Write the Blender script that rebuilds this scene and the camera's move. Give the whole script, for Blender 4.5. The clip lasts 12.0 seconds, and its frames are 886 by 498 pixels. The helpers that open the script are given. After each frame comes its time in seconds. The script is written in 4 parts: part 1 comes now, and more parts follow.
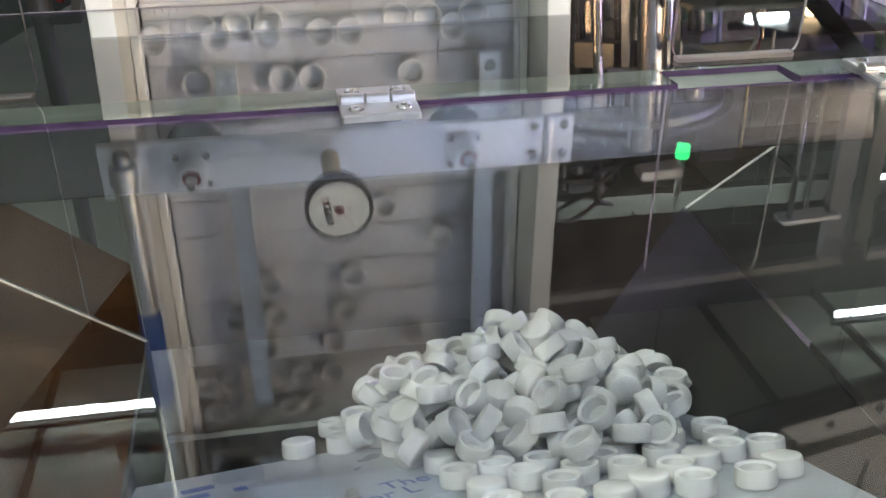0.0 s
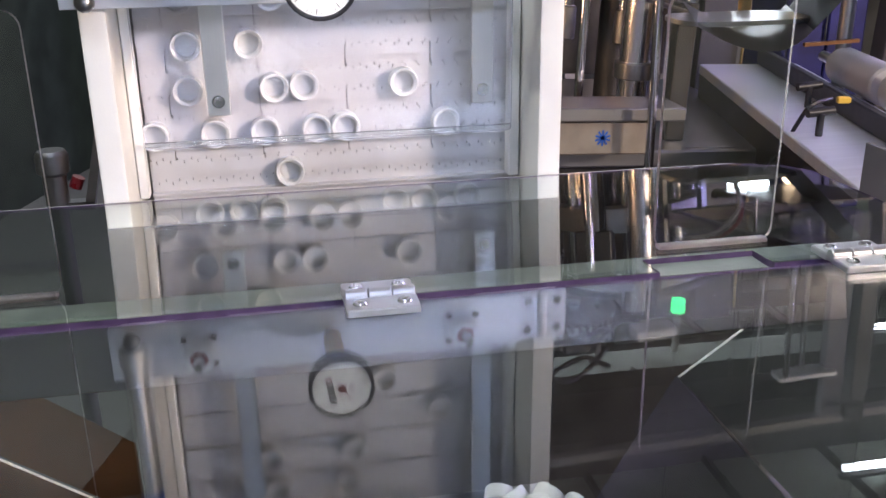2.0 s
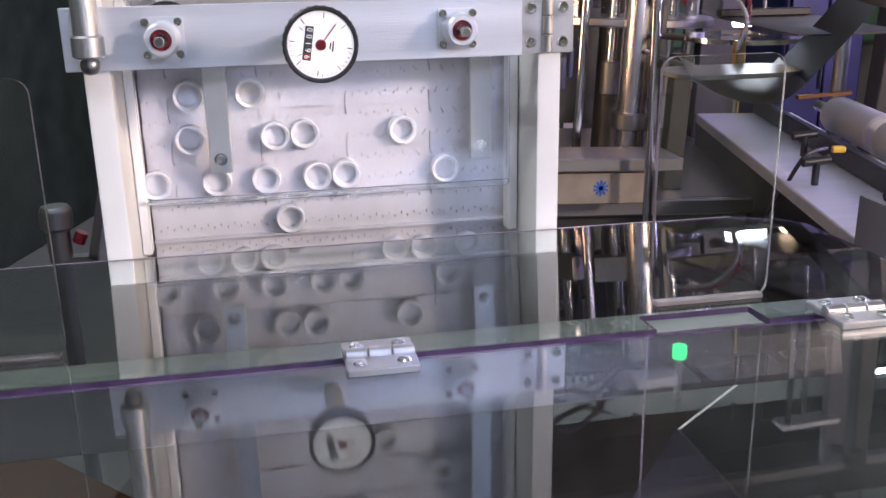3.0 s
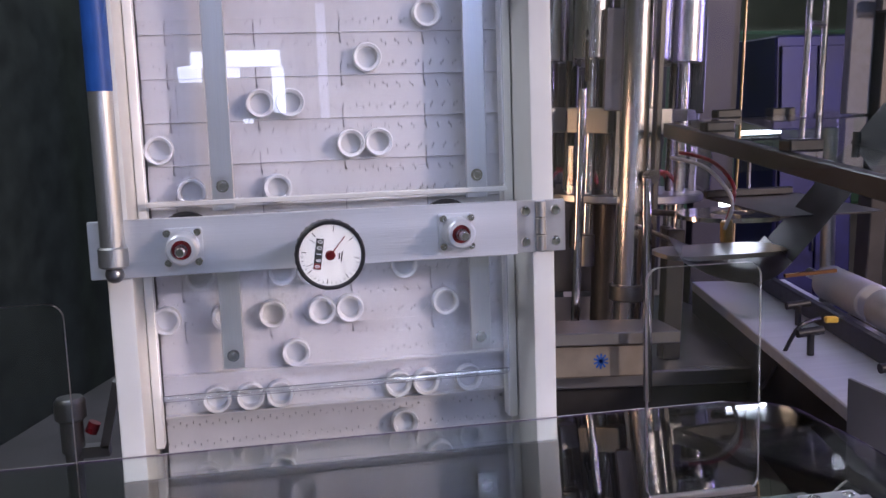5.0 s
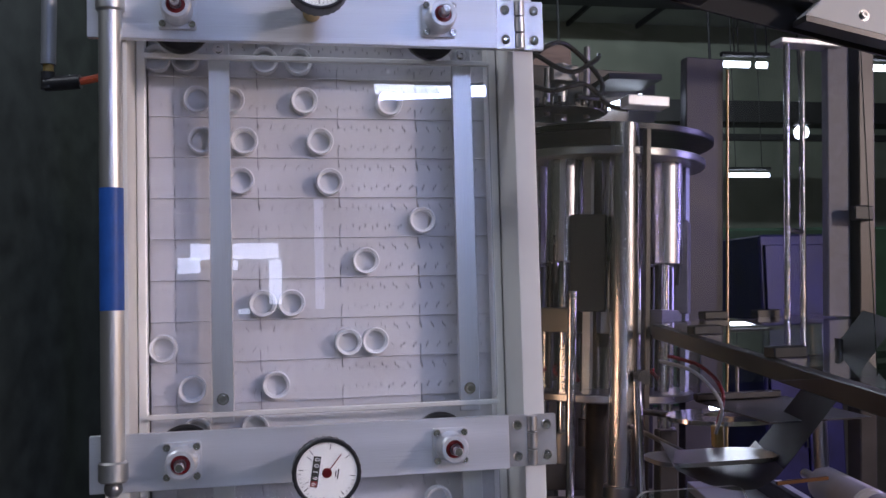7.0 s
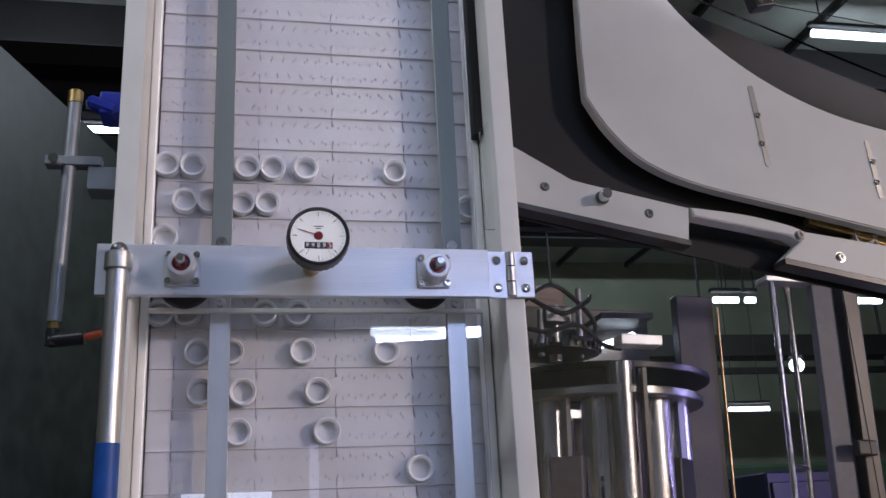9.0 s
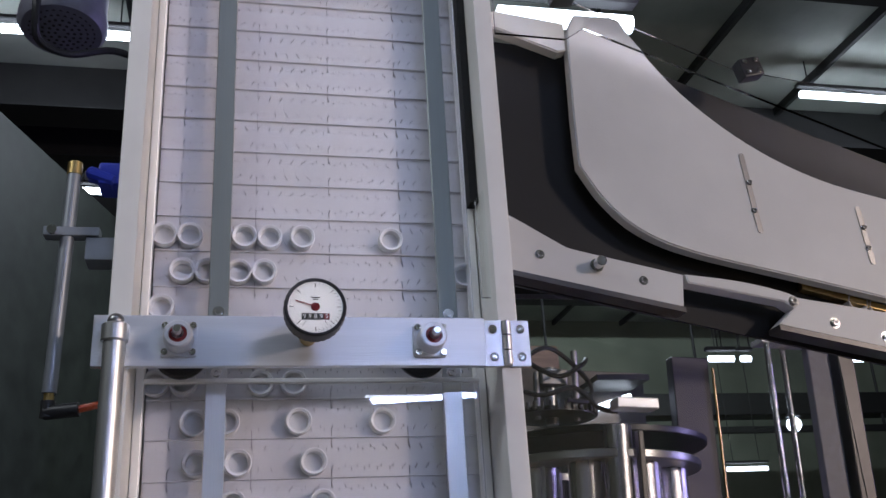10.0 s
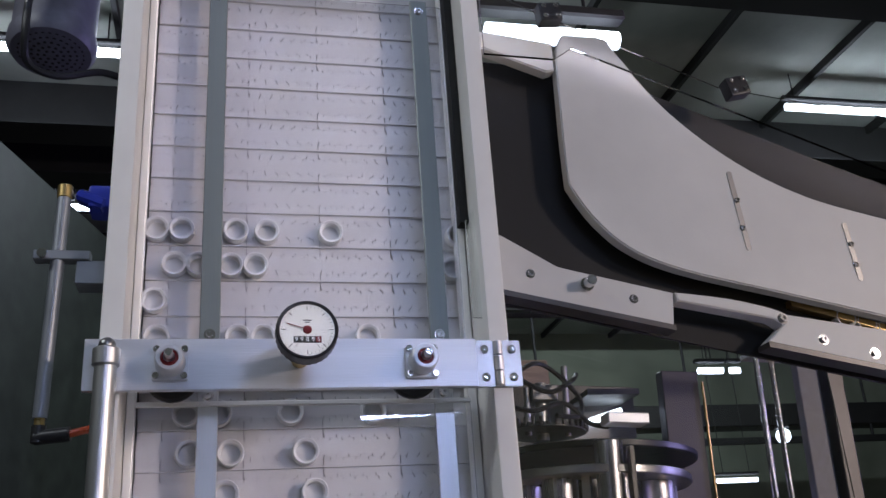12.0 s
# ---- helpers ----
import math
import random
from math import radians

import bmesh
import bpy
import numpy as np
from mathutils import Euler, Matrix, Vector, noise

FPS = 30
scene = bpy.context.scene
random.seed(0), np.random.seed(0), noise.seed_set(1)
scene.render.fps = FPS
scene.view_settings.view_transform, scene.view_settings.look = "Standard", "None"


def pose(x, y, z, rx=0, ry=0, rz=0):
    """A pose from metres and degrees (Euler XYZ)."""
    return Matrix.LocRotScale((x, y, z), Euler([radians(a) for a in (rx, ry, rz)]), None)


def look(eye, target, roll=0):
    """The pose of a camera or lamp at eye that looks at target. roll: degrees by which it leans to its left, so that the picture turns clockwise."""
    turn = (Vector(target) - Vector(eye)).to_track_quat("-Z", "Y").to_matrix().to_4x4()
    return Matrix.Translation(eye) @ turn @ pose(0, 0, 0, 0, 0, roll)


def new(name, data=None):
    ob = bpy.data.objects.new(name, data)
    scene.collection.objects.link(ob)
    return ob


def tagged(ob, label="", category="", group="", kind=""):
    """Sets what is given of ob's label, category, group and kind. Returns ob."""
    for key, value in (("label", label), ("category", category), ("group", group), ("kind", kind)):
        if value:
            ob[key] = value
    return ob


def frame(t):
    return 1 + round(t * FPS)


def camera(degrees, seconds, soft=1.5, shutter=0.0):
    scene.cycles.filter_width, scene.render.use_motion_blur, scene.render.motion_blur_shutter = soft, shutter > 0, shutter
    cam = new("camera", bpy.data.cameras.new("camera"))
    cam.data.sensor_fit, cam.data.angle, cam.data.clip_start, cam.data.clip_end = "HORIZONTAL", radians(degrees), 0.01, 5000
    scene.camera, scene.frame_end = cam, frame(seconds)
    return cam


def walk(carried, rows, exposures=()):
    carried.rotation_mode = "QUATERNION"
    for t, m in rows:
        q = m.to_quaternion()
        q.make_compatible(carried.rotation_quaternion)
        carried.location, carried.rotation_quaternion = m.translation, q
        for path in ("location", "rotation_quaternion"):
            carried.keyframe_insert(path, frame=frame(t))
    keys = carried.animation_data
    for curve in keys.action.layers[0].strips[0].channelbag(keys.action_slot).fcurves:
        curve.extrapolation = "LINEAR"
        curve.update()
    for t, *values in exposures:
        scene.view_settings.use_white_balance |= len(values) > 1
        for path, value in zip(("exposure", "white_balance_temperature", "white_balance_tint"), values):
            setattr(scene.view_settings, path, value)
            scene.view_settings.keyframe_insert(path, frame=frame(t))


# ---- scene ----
cam = camera(50.2, 12.0)
PATH = [
    (0, (-0.095, 0.13, 1.612), (0.221, 1.836, 0.618), 0.2),
    (0.5, (-0.095, 0.119, 1.623), (0.226, 1.859, 0.69), 0.0),
    (1, (-0.097, 0.107, 1.633), (0.235, 1.893, 0.795), -0.3),
    (1.5, (-0.1, 0.103, 1.642), (0.242, 1.922, 0.882), -0.3),
    (2, (-0.1, 0.105, 1.65), (0.247, 1.947, 0.952), -0.7),
    (2.5, (-0.1, 0.103, 1.656), (0.25, 1.961, 1.004), -0.9),
    (3, (-0.1, 0.098, 1.663), (0.253, 1.971, 1.056), -1.0),
    (3.2, (-0.101, 0.097, 1.667), (0.254, 1.975, 1.079), -1.0),
    (5, (-0.106, 0.057, 1.713), (0.263, 2.003, 1.432), -1.9),
    (5.5, (-0.106, 0.045, 1.725), (0.27, 1.998, 1.518), -2.2),
    (6, (-0.11, 0.033, 1.736), (0.272, 1.991, 1.6), -1.9),
    (6.5, (-0.112, 0.023, 1.746), (0.277, 1.984, 1.706), -1.9),
    (7, (-0.115, 0.015, 1.749), (0.283, 1.972, 1.859), -1.5),
    (7.1, (-0.119, 0.016, 1.743), (0.286, 1.969, 1.895), -1.6),
    (7.5, (-0.121, 0.008, 1.75), (0.286, 1.948, 2.017), -1.6),
    (9.3, (-0.118, -0.003, 1.758), (0.289, 1.846, 2.403), -3.1),
    (9.5, (-0.122, -0.005, 1.763), (0.291, 1.835, 2.429), -3.1),
    (10, (-0.122, -0.011, 1.766), (0.293, 1.809, 2.485), -3.3),
    (10.5, (-0.124, -0.012, 1.766), (0.299, 1.801, 2.499), -3.6),
    (11, (-0.123, -0.014, 1.771), (0.303, 1.797, 2.503), -3.6),
    (11.5, (-0.124, -0.016, 1.771), (0.307, 1.792, 2.509), -3.8),
    (12, (-0.126, -0.017, 1.774), (0.312, 1.787, 2.517), -4.0),
]
walk(cam, [(t, look(eye, target, roll)) for t, eye, target, roll in PATH],
     exposures=[(0.0, 0.30, 6400, 14), (1.5, 0.38, 6100, 19), (2.5, 0.28, 5950, 24), (3.2, 0.15, 5850, 26), (5.0, -0.42, 5650, 30), (7.5, -1.0, 5600, 29), (9.5, -1.05, 5700, 24), (12.0, -1.05, 5700, 24)])

# ---- world, lamps ----
world = bpy.data.worlds.new("hall_air")
scene.world = world
world.use_nodes = True
world.node_tree.nodes["Background"].inputs[0].default_value = (0.55, 0.6, 0.7, 1)
world.node_tree.nodes["Background"].inputs[1].default_value = 0.03


def area_lamp(name, at, aim, w, h, power, colour):
    d = bpy.data.lights.new(name, "AREA")
    d.shape, d.size, d.size_y, d.energy, d.color = "RECTANGLE", w, h, power, colour
    ob = new(name, d)
    ob.matrix_world = look(at, aim)
    return ob


COOL = (0.54, 0.68, 1.0)
area_lamp("flood_light", (4.2, -2.8, 3.0), (0.0, 1.2, 1.85), 0.46, 0.46, 212, (1.0, 0.82, 0.60))
area_lamp("tube_light_front", (1.15, -3.36, 3.05), (0.0, 1.2, 1.9), 0.95, 0.07, 38, COOL)
area_lamp("tube_light_roof", (0.0, -2.2, 5.55), (0.0, 1.2, 1.9), 2.4, 0.08, 24, COOL)
area_lamp("tube_light_back", (1.02, 6.77, 5.84), (1.0, 3.0, 1.5), 0.8, 0.08, 120, (0.9, 1.0, 0.93))
area_lamp("tube_light_left", (-1.77, 6.30, 5.87), (-1.77, 6.3, 0.0), 1.6, 0.03, 40, (0.9, 1.0, 0.93))
# added out of view: purple light for streaks on the turret
area_lamp("purple_fill_right", (3.3, 2.2, 2.2), (0.95, 2.5, 1.75), 0.25, 1.6, 78, (0.62, 0.53, 1.0))
# warm light added out of sight behind the elevator, for glints on spindles
area_lamp("hidden_warm_fill", (0.12, 2.25, 1.55), (0.85, 2.6, 1.5), 0.08, 0.4, 2.5, (1.0, 0.60, 0.28))
# added unseen source that warms the right end of the cap chute
area_lamp("warm_chute_fill", (2.4, 0.7, 1.75), (0.95, 1.25, 2.08), 0.2, 0.12, 7, (1.0, 0.66, 0.34))
# fill added out of view to brighten the hopper's left side and heap
area_lamp("hopper_fill_left", (-1.3, 0.5, 3.3), (-0.35, 0.9, 1.0), 0.5, 0.1, 18, (0.95, 1.0, 0.84))
# no tube here: added behind a roof beam to brighten the far ceiling
area_lamp("ceiling_fill_far", (4.2, 8.46, 5.86), (4.2, 12.0, 6.2), 3.4, 0.1, 210, (0.9, 1.0, 0.9))

# ---- materials ----


def mat(name, colour, rough=0.5, metal=0.0, var=0.12, scale=30.0, bump=0.15, fine=400.0, stretch=(1, 1, 1), trans=0.0, ior=1.5, random_var=0.0, sss=0.0):
    m = bpy.data.materials.new(name)
    m.use_nodes = True
    nt = m.node_tree
    b = nt.nodes["Principled BSDF"]
    tc = nt.nodes.new("ShaderNodeTexCoord")
    mp = nt.nodes.new("ShaderNodeMapping")
    mp.inputs["Scale"].default_value = stretch
    nt.links.new(tc.outputs["Object"], mp.inputs[0])
    n1 = nt.nodes.new("ShaderNodeTexNoise")
    n1.inputs["Scale"].default_value, n1.inputs["Detail"].default_value = scale, 6
    n2 = nt.nodes.new("ShaderNodeTexNoise")
    n2.inputs["Scale"].default_value, n2.inputs["Detail"].default_value = fine, 3
    for n in (n1, n2):
        nt.links.new(mp.outputs[0], n.inputs["Vector"])
    ramp = nt.nodes.new("ShaderNodeMapRange")
    ramp.inputs["From Min"].default_value, ramp.inputs["From Max"].default_value = 0.3, 0.7
    ramp.inputs["To Min"].default_value, ramp.inputs["To Max"].default_value = 1 - var, 1 + var * 0.5
    nt.links.new(n1.outputs["Fac"], ramp.inputs["Value"])
    mul = nt.nodes.new("ShaderNodeMix")
    mul.data_type, mul.blend_type = "RGBA", "MULTIPLY"
    mul.inputs[0].default_value = 1.0
    mul.inputs[6].default_value = (*colour, 1)
    nt.links.new(ramp.outputs[0], mul.inputs[7])
    last = mul.outputs[2]
    if random_var:
        info = nt.nodes.new("ShaderNodeObjectInfo")
        r2 = nt.nodes.new("ShaderNodeMapRange")
        r2.inputs["To Min"].default_value, r2.inputs["To Max"].default_value = 1 - random_var, 1.0
        nt.links.new(info.outputs["Random"], r2.inputs["Value"])
        m2 = nt.nodes.new("ShaderNodeMix")
        m2.data_type, m2.blend_type = "RGBA", "MULTIPLY"
        m2.inputs[0].default_value = 1.0
        nt.links.new(last, m2.inputs[6])
        nt.links.new(r2.outputs[0], m2.inputs[7])
        last = m2.outputs[2]
    nt.links.new(last, b.inputs["Base Color"])
    rr = nt.nodes.new("ShaderNodeMapRange")
    rr.inputs["To Min"].default_value, rr.inputs["To Max"].default_value = max(0.0, rough - 0.1), min(1.0, rough + 0.1)
    nt.links.new(n1.outputs["Fac"], rr.inputs["Value"])
    if trans == 0:
        nt.links.new(rr.outputs[0], b.inputs["Roughness"])
    else:
        b.inputs["Roughness"].default_value = rough
    b.inputs["Metallic"].default_value = metal
    b.inputs["IOR"].default_value = ior
    b.inputs["Transmission Weight"].default_value = trans
    if sss:
        b.inputs["Subsurface Weight"].default_value = sss
        b.inputs["Subsurface Radius"].default_value = (0.01, 0.01, 0.01)
        b.inputs["Subsurface Scale"].default_value = 0.5
    if bump:
        bp = nt.nodes.new("ShaderNodeBump")
        bp.inputs["Strength"].default_value, bp.inputs["Distance"].default_value = bump, 0.001
        nt.links.new(n2.outputs["Fac"], bp.inputs["Height"])
        nt.links.new(bp.outputs[0], b.inputs["Normal"])
    return m


def glow(name, colour, strength):
    m = bpy.data.materials.new(name)
    m.use_nodes = True
    b = m.node_tree.nodes["Principled BSDF"]
    b.inputs["Base Color"].default_value = (*colour, 1)
    b.inputs["Emission Color"].default_value = (*colour, 1)
    b.inputs["Emission Strength"].default_value = strength
    return m


def clear(name, tint=(1, 1, 1), rough=0.0, ior=1.5):
    m = bpy.data.materials.new(name)
    m.use_nodes = True
    b = m.node_tree.nodes["Principled BSDF"]
    b.inputs["Base Color"].default_value = (*tint, 1)
    b.inputs["Roughness"].default_value = rough
    b.inputs["IOR"].default_value = ior
    b.inputs["Transmission Weight"].default_value = 1.0
    return m


M_UHMW = mat("white_polyethylene", (0.87, 0.87, 0.84), 0.42, 0, 0.06, 12, 0.12, 500)
M_BELT = mat("belt_acetal", (0.62, 0.61, 0.605), 0.42, 0, 0.07, 25, 0.1, 600, random_var=0.06)
M_CAP = mat("cap_polypropylene", (0.72, 0.72, 0.71), 0.35, 0, 0.03, 40, 0.05, 500, random_var=0.06, sss=0.6)
M_ALU = mat("brushed_aluminium", (0.80, 0.82, 0.86), 0.38, 0.65, 0.08, 8, 0.25, 120, stretch=(0.25, 6, 6))
M_ALUV = mat("brushed_aluminium_upright", (0.70, 0.71, 0.71), 0.38, 0.95, 0.08, 8, 0.25, 120, stretch=(6, 6, 0.25))
M_STEEL = mat("brushed_stainless", (0.42, 0.42, 0.42), 0.32, 1.0, 0.15, 6, 0.25, 90, stretch=(0.3, 4, 4))
M_STEELD = mat("worn_stainless", (0.30, 0.295, 0.285), 0.42, 1.0, 0.25, 4, 0.3, 70)
M_CHROME = mat("polished_steel", (0.75, 0.75, 0.76), 0.14, 1.0, 0.08, 40, 0.1, 300)
M_ZINC = mat("cast_zinc_hinge", (0.64, 0.64, 0.65), 0.36, 1.0, 0.06, 60, 0.08, 500)
# on the hopper's left wing this brown stands for warm light on stainless
M_BROWN = mat("warm_brown_steel", (0.20, 0.10, 0.045), 0.40, 0.8, 0.5, 7, 0.25, 90)
M_GUN = mat("dark_gunmetal", (0.075, 0.072, 0.070), 0.36, 0.7, 0.3, 9, 0.2, 120)
M_ANOD = mat("grey_anodised", (0.30, 0.32, 0.35), 0.42, 0.6, 0.1, 30, 0.1, 300)
M_BLACK = mat("black_plastic", (0.018, 0.018, 0.02), 0.38, 0, 0.2, 40, 0.2, 300)
M_DARK = mat("black_painted_plate", (0.010, 0.010, 0.009), 0.7, 0, 0.3, 8, 0.2, 150)
M_SCREEN = mat("dark_green_curtain", (0.030, 0.040, 0.030), 0.6, 0, 0.5, 7, 0.4, 90)
M_DIAL = mat("dial_white", (0.82, 0.82, 0.80), 0.35, 0, 0.03, 60, 0.02, 400)
M_RED = mat("red_plastic", (0.20, 0.015, 0.02), 0.3, 0, 0.1, 60, 0.05, 400)
M_INK = mat("black_ink", (0.02, 0.02, 0.02), 0.5, 0, 0.1, 60, 0.0, 400)
M_WHITEINK = mat("white_ink", (0.8, 0.8, 0.8), 0.5, 0, 0.05, 60, 0.0, 400)
M_BLUEINK = mat("blue_ink", (0.02, 0.07, 0.28), 0.5, 0, 0.25, 60, 0.0, 400)
M_BLUE = mat("blue_tape", (0.02, 0.10, 0.42), 0.45, 0, 0.15, 40, 0.2, 300)
M_BLUEP = mat("blue_plastic", (0.03, 0.05, 0.5), 0.35, 0, 0.15, 40, 0.1, 300)
M_BRASS = mat("brass", (0.55, 0.40, 0.16), 0.35, 1.0, 0.2, 60, 0.2, 300)
M_FILM = mat("film_covered_steel", (0.36, 0.40, 0.44), 0.30, 0.25, 0.12, 14, 0.35, 40)
M_MOTOR = mat("motor_grey_paint", (0.15, 0.15, 0.19), 0.45, 0, 0.2, 50, 0.3, 200)
M_PVC = mat("white_pvc", (0.40, 0.40, 0.38), 0.4, 0, 0.08, 30, 0.1, 300)
M_WALL = mat("hall_wall", (0.26, 0.29, 0.22), 0.8, 0, 0.3, 1.2, 0.3, 30)
M_CEIL = mat("ceiling_insulation", (0.46, 0.49, 0.43), 0.75, 0, 0.3, 1.5, 0.6, 9)
M_BEAM = mat("dark_beam", (0.02, 0.02, 0.02), 0.6, 0, 0.3, 6, 0.2, 80)
M_FLOOR = mat("concrete", (0.16, 0.15, 0.14), 0.7, 0, 0.3, 2.0, 0.4, 60)
M_GREENSH = mat("green_sheet", (0.05, 0.13, 0.07), 0.6, 0, 0.3, 5, 0.2, 80)
M_WOOD = mat("plywood_board", (0.34, 0.25, 0.15), 0.6, 0, 0.3, 9, 0.2, 90, stretch=(1, 5, 5))
M_CLEAR = clear("clear_polycarbonate", (0.93, 0.95, 0.94), 0.0, 1.56)
# rear lid: darker tint and low IOR weaken the belt's reflection in it
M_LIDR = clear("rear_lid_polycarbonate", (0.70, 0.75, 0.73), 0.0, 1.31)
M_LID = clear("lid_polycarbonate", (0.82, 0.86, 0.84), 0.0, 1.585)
M_EDGE = mat("polycarbonate_edge", (0.085, 0.055, 0.12), 0.2, 0, 0.3, 60, 0.2, 300)
M_EDGEL = clear("light_polycarbonate_edge", (0.62, 0.52, 0.48), 0.3, 1.5)
M_TUBE = glow("fluorescent_glow", (0.9, 1.0, 0.97), 22.0)
M_WARM = glow("warm_lamp_glow", (1.0, 0.72, 0.40), 8.0)
M_GREEN = glow("green_indicator_glow", (0.02, 1.0, 0.22), 5.0)
M_DIM = glow("dim_daylight_glow", (0.85, 0.9, 1.0), 1.6)
M_RAG = glow("daylight_glow", (0.85, 0.93, 1.0), 10.0)

# ---- mesh helpers ----


def box(x0, x1, y0, y1, z0, z1, bevel=0.0, seg=1):
    bm = bmesh.new()
    bmesh.ops.create_cube(bm, size=1)
    for v in bm.verts:
        v.co = Vector(((x0 + x1) / 2 + v.co.x * (x1 - x0), (y0 + y1) / 2 + v.co.y * (y1 - y0), (z0 + z1) / 2 + v.co.z * (z1 - z0)))
    if bevel:
        bmesh.ops.bevel(bm, geom=bm.edges[:], offset=bevel, segments=seg, affect="EDGES", profile=0.6)
    return bm


def merge(*bms):
    out = bmesh.new()
    for b in bms:
        me = bpy.data.meshes.new("tmp")
        b.to_mesh(me)
        b.free()
        out.from_mesh(me)
        bpy.data.meshes.remove(me)
    return out


def turned(bm, m):
    bmesh.ops.transform(bm, matrix=m, verts=bm.verts)
    return bm


def lathe(profile, seg=32, close=False):
    """Turns a profile of (radius, height) about z."""
    bm = bmesh.new()
    rings = []
    for r, z in profile:
        if r < 1e-6:
            rings.append([bm.verts.new((0, 0, z))])
        else:
            rings.append([bm.verts.new((r * math.cos(2 * math.pi * i / seg), r * math.sin(2 * math.pi * i / seg), z)) for i in range(seg)])
    for a, b in zip(rings, rings[1:]):
        for i in range(seg):
            j = (i + 1) % seg
            q = [a[i % len(a)], a[j % len(a)], b[j % len(b)], b[i % len(b)]]
            u = []
            for v in q:
                if v not in u:
                    u.append(v)
            if len(u) > 2:
                bm.faces.new(u)
    bmesh.ops.recalc_face_normals(bm, faces=bm.faces)
    return bm


def rod(a, b, r, seg=20, r2=None, chamfer=0.0):
    a, b = Vector(a), Vector(b)
    n = (b - a).length
    r2 = r if r2 is None else r2
    c = min(chamfer, r * 0.5)
    prof = [(0, 0), (r - c, 0), (r, c), (r2, n - c), (r2 - c, n), (0, n)] if c else [(0, 0), (r, 0), (r2, n), (0, n)]
    q = (b - a).to_track_quat("Z", "Y").to_matrix().to_4x4()
    return turned(lathe(prof, seg), Matrix.Translation(a) @ q)


def tube(points, r, seg=8):
    """A bent hose through the points."""
    pts = [Vector(p) for p in points]
    fine = []
    for i in range(len(pts) - 1):
        p0, p1, p2, p3 = pts[max(i - 1, 0)], pts[i], pts[i + 1], pts[min(i + 2, len(pts) - 1)]
        for s in range(6):
            t = s / 6
            fine.append(0.5 * ((2 * p1) + (p2 - p0) * t + (2 * p0 - 5 * p1 + 4 * p2 - p3) * t * t + (3 * p1 - p0 - 3 * p2 + p3) * t ** 3))
    fine.append(pts[-1])
    bm = bmesh.new()
    rings = []
    for i, p in enumerate(fine):
        d = (fine[min(i + 1, len(fine) - 1)] - fine[max(i - 1, 0)]).normalized()
        q = d.to_track_quat("Z", "Y").to_matrix()
        rings.append([bm.verts.new(p + q @ Vector((r * math.cos(2 * math.pi * k / seg), r * math.sin(2 * math.pi * k / seg), 0))) for k in range(seg)])
    for a, b in zip(rings, rings[1:]):
        for k in range(seg):
            bm.faces.new((a[k], a[(k + 1) % seg], b[(k + 1) % seg], b[k]))
    bm.faces.new(rings[0][::-1])
    bm.faces.new(rings[-1])
    return bm


def prism(outline, y0, y1, bevel=0.0, seg=2):
    """An outline in x and z, made thick from y0 to y1."""
    bm = bmesh.new()
    f = [bm.verts.new((x, y0, z)) for x, z in outline]
    b = [bm.verts.new((x, y1, z)) for x, z in outline]
    n = len(outline)
    bm.faces.new(f)
    bm.faces.new(b[::-1])
    for i in range(n):
        bm.faces.new((f[i], b[i], b[(i + 1) % n], f[(i + 1) % n]))
    bmesh.ops.recalc_face_normals(bm, faces=bm.faces)
    if bevel:
        front = [e for e in bm.edges if all(abs(v.co.y - y0) < 1e-6 for v in e.verts)]
        bmesh.ops.bevel(bm, geom=front, offset=bevel, segments=seg, affect="EDGES")
    return bm


def rounded(x0, x1, z0, z1, r, n=5):
    pts = []
    for cx, cz, a0 in ((x1 - r, z1 - r, 0), (x0 + r, z1 - r, 90), (x0 + r, z0 + r, 180), (x1 - r, z0 + r, 270)):
        for k in range(n + 1):
            a = radians(a0 + 90 * k / n)
            pts.append((cx + r * math.cos(a), cz + r * math.sin(a)))
    return pts


def even_normals(me, smooth):
    """Flat faces stay flat beside their rounded edges: normals weighted by area."""
    limit = math.cos(radians(smooth))
    faces = [(f.normal.copy(), f.area, list(f.vertices)) for f in me.polygons]
    at = [[] for _ in me.vertices]
    for k, (_, _, vs) in enumerate(faces):
        for v in vs:
            at[v].append(k)
    out = []
    for n, _, vs in faces:
        for v in vs:
            total = Vector((0, 0, 0))
            for k in at[v]:
                if faces[k][0].dot(n) > limit:
                    total += faces[k][0] * faces[k][1]
            out.append(total.normalized() if total.length > 1e-12 else n)
    me.normals_split_custom_set(out)


def part(name, bm, material, parent=None, label="", smooth=35):
    me = bpy.data.meshes.new(name)
    bm.to_mesh(me)
    bm.free()
    for f in me.polygons:
        f.use_smooth = True
    me.set_sharp_from_angle(angle=radians(smooth))
    even_normals(me, smooth)
    me.materials.append(material)
    ob = new(name, me)
    if parent:
        ob.parent = parent
    if label:
        ob["label"] = label
    return ob


def share(name, me_ob, parent, m):
    ob = new(name, me_ob.data)
    ob.parent = parent
    ob.matrix_basis = m
    return ob


def thing(name, label, category, group="", kind=""):
    return tagged(new(name), label, category, group, kind)


def pane(ob):
    ob.visible_shadow = False
    return ob


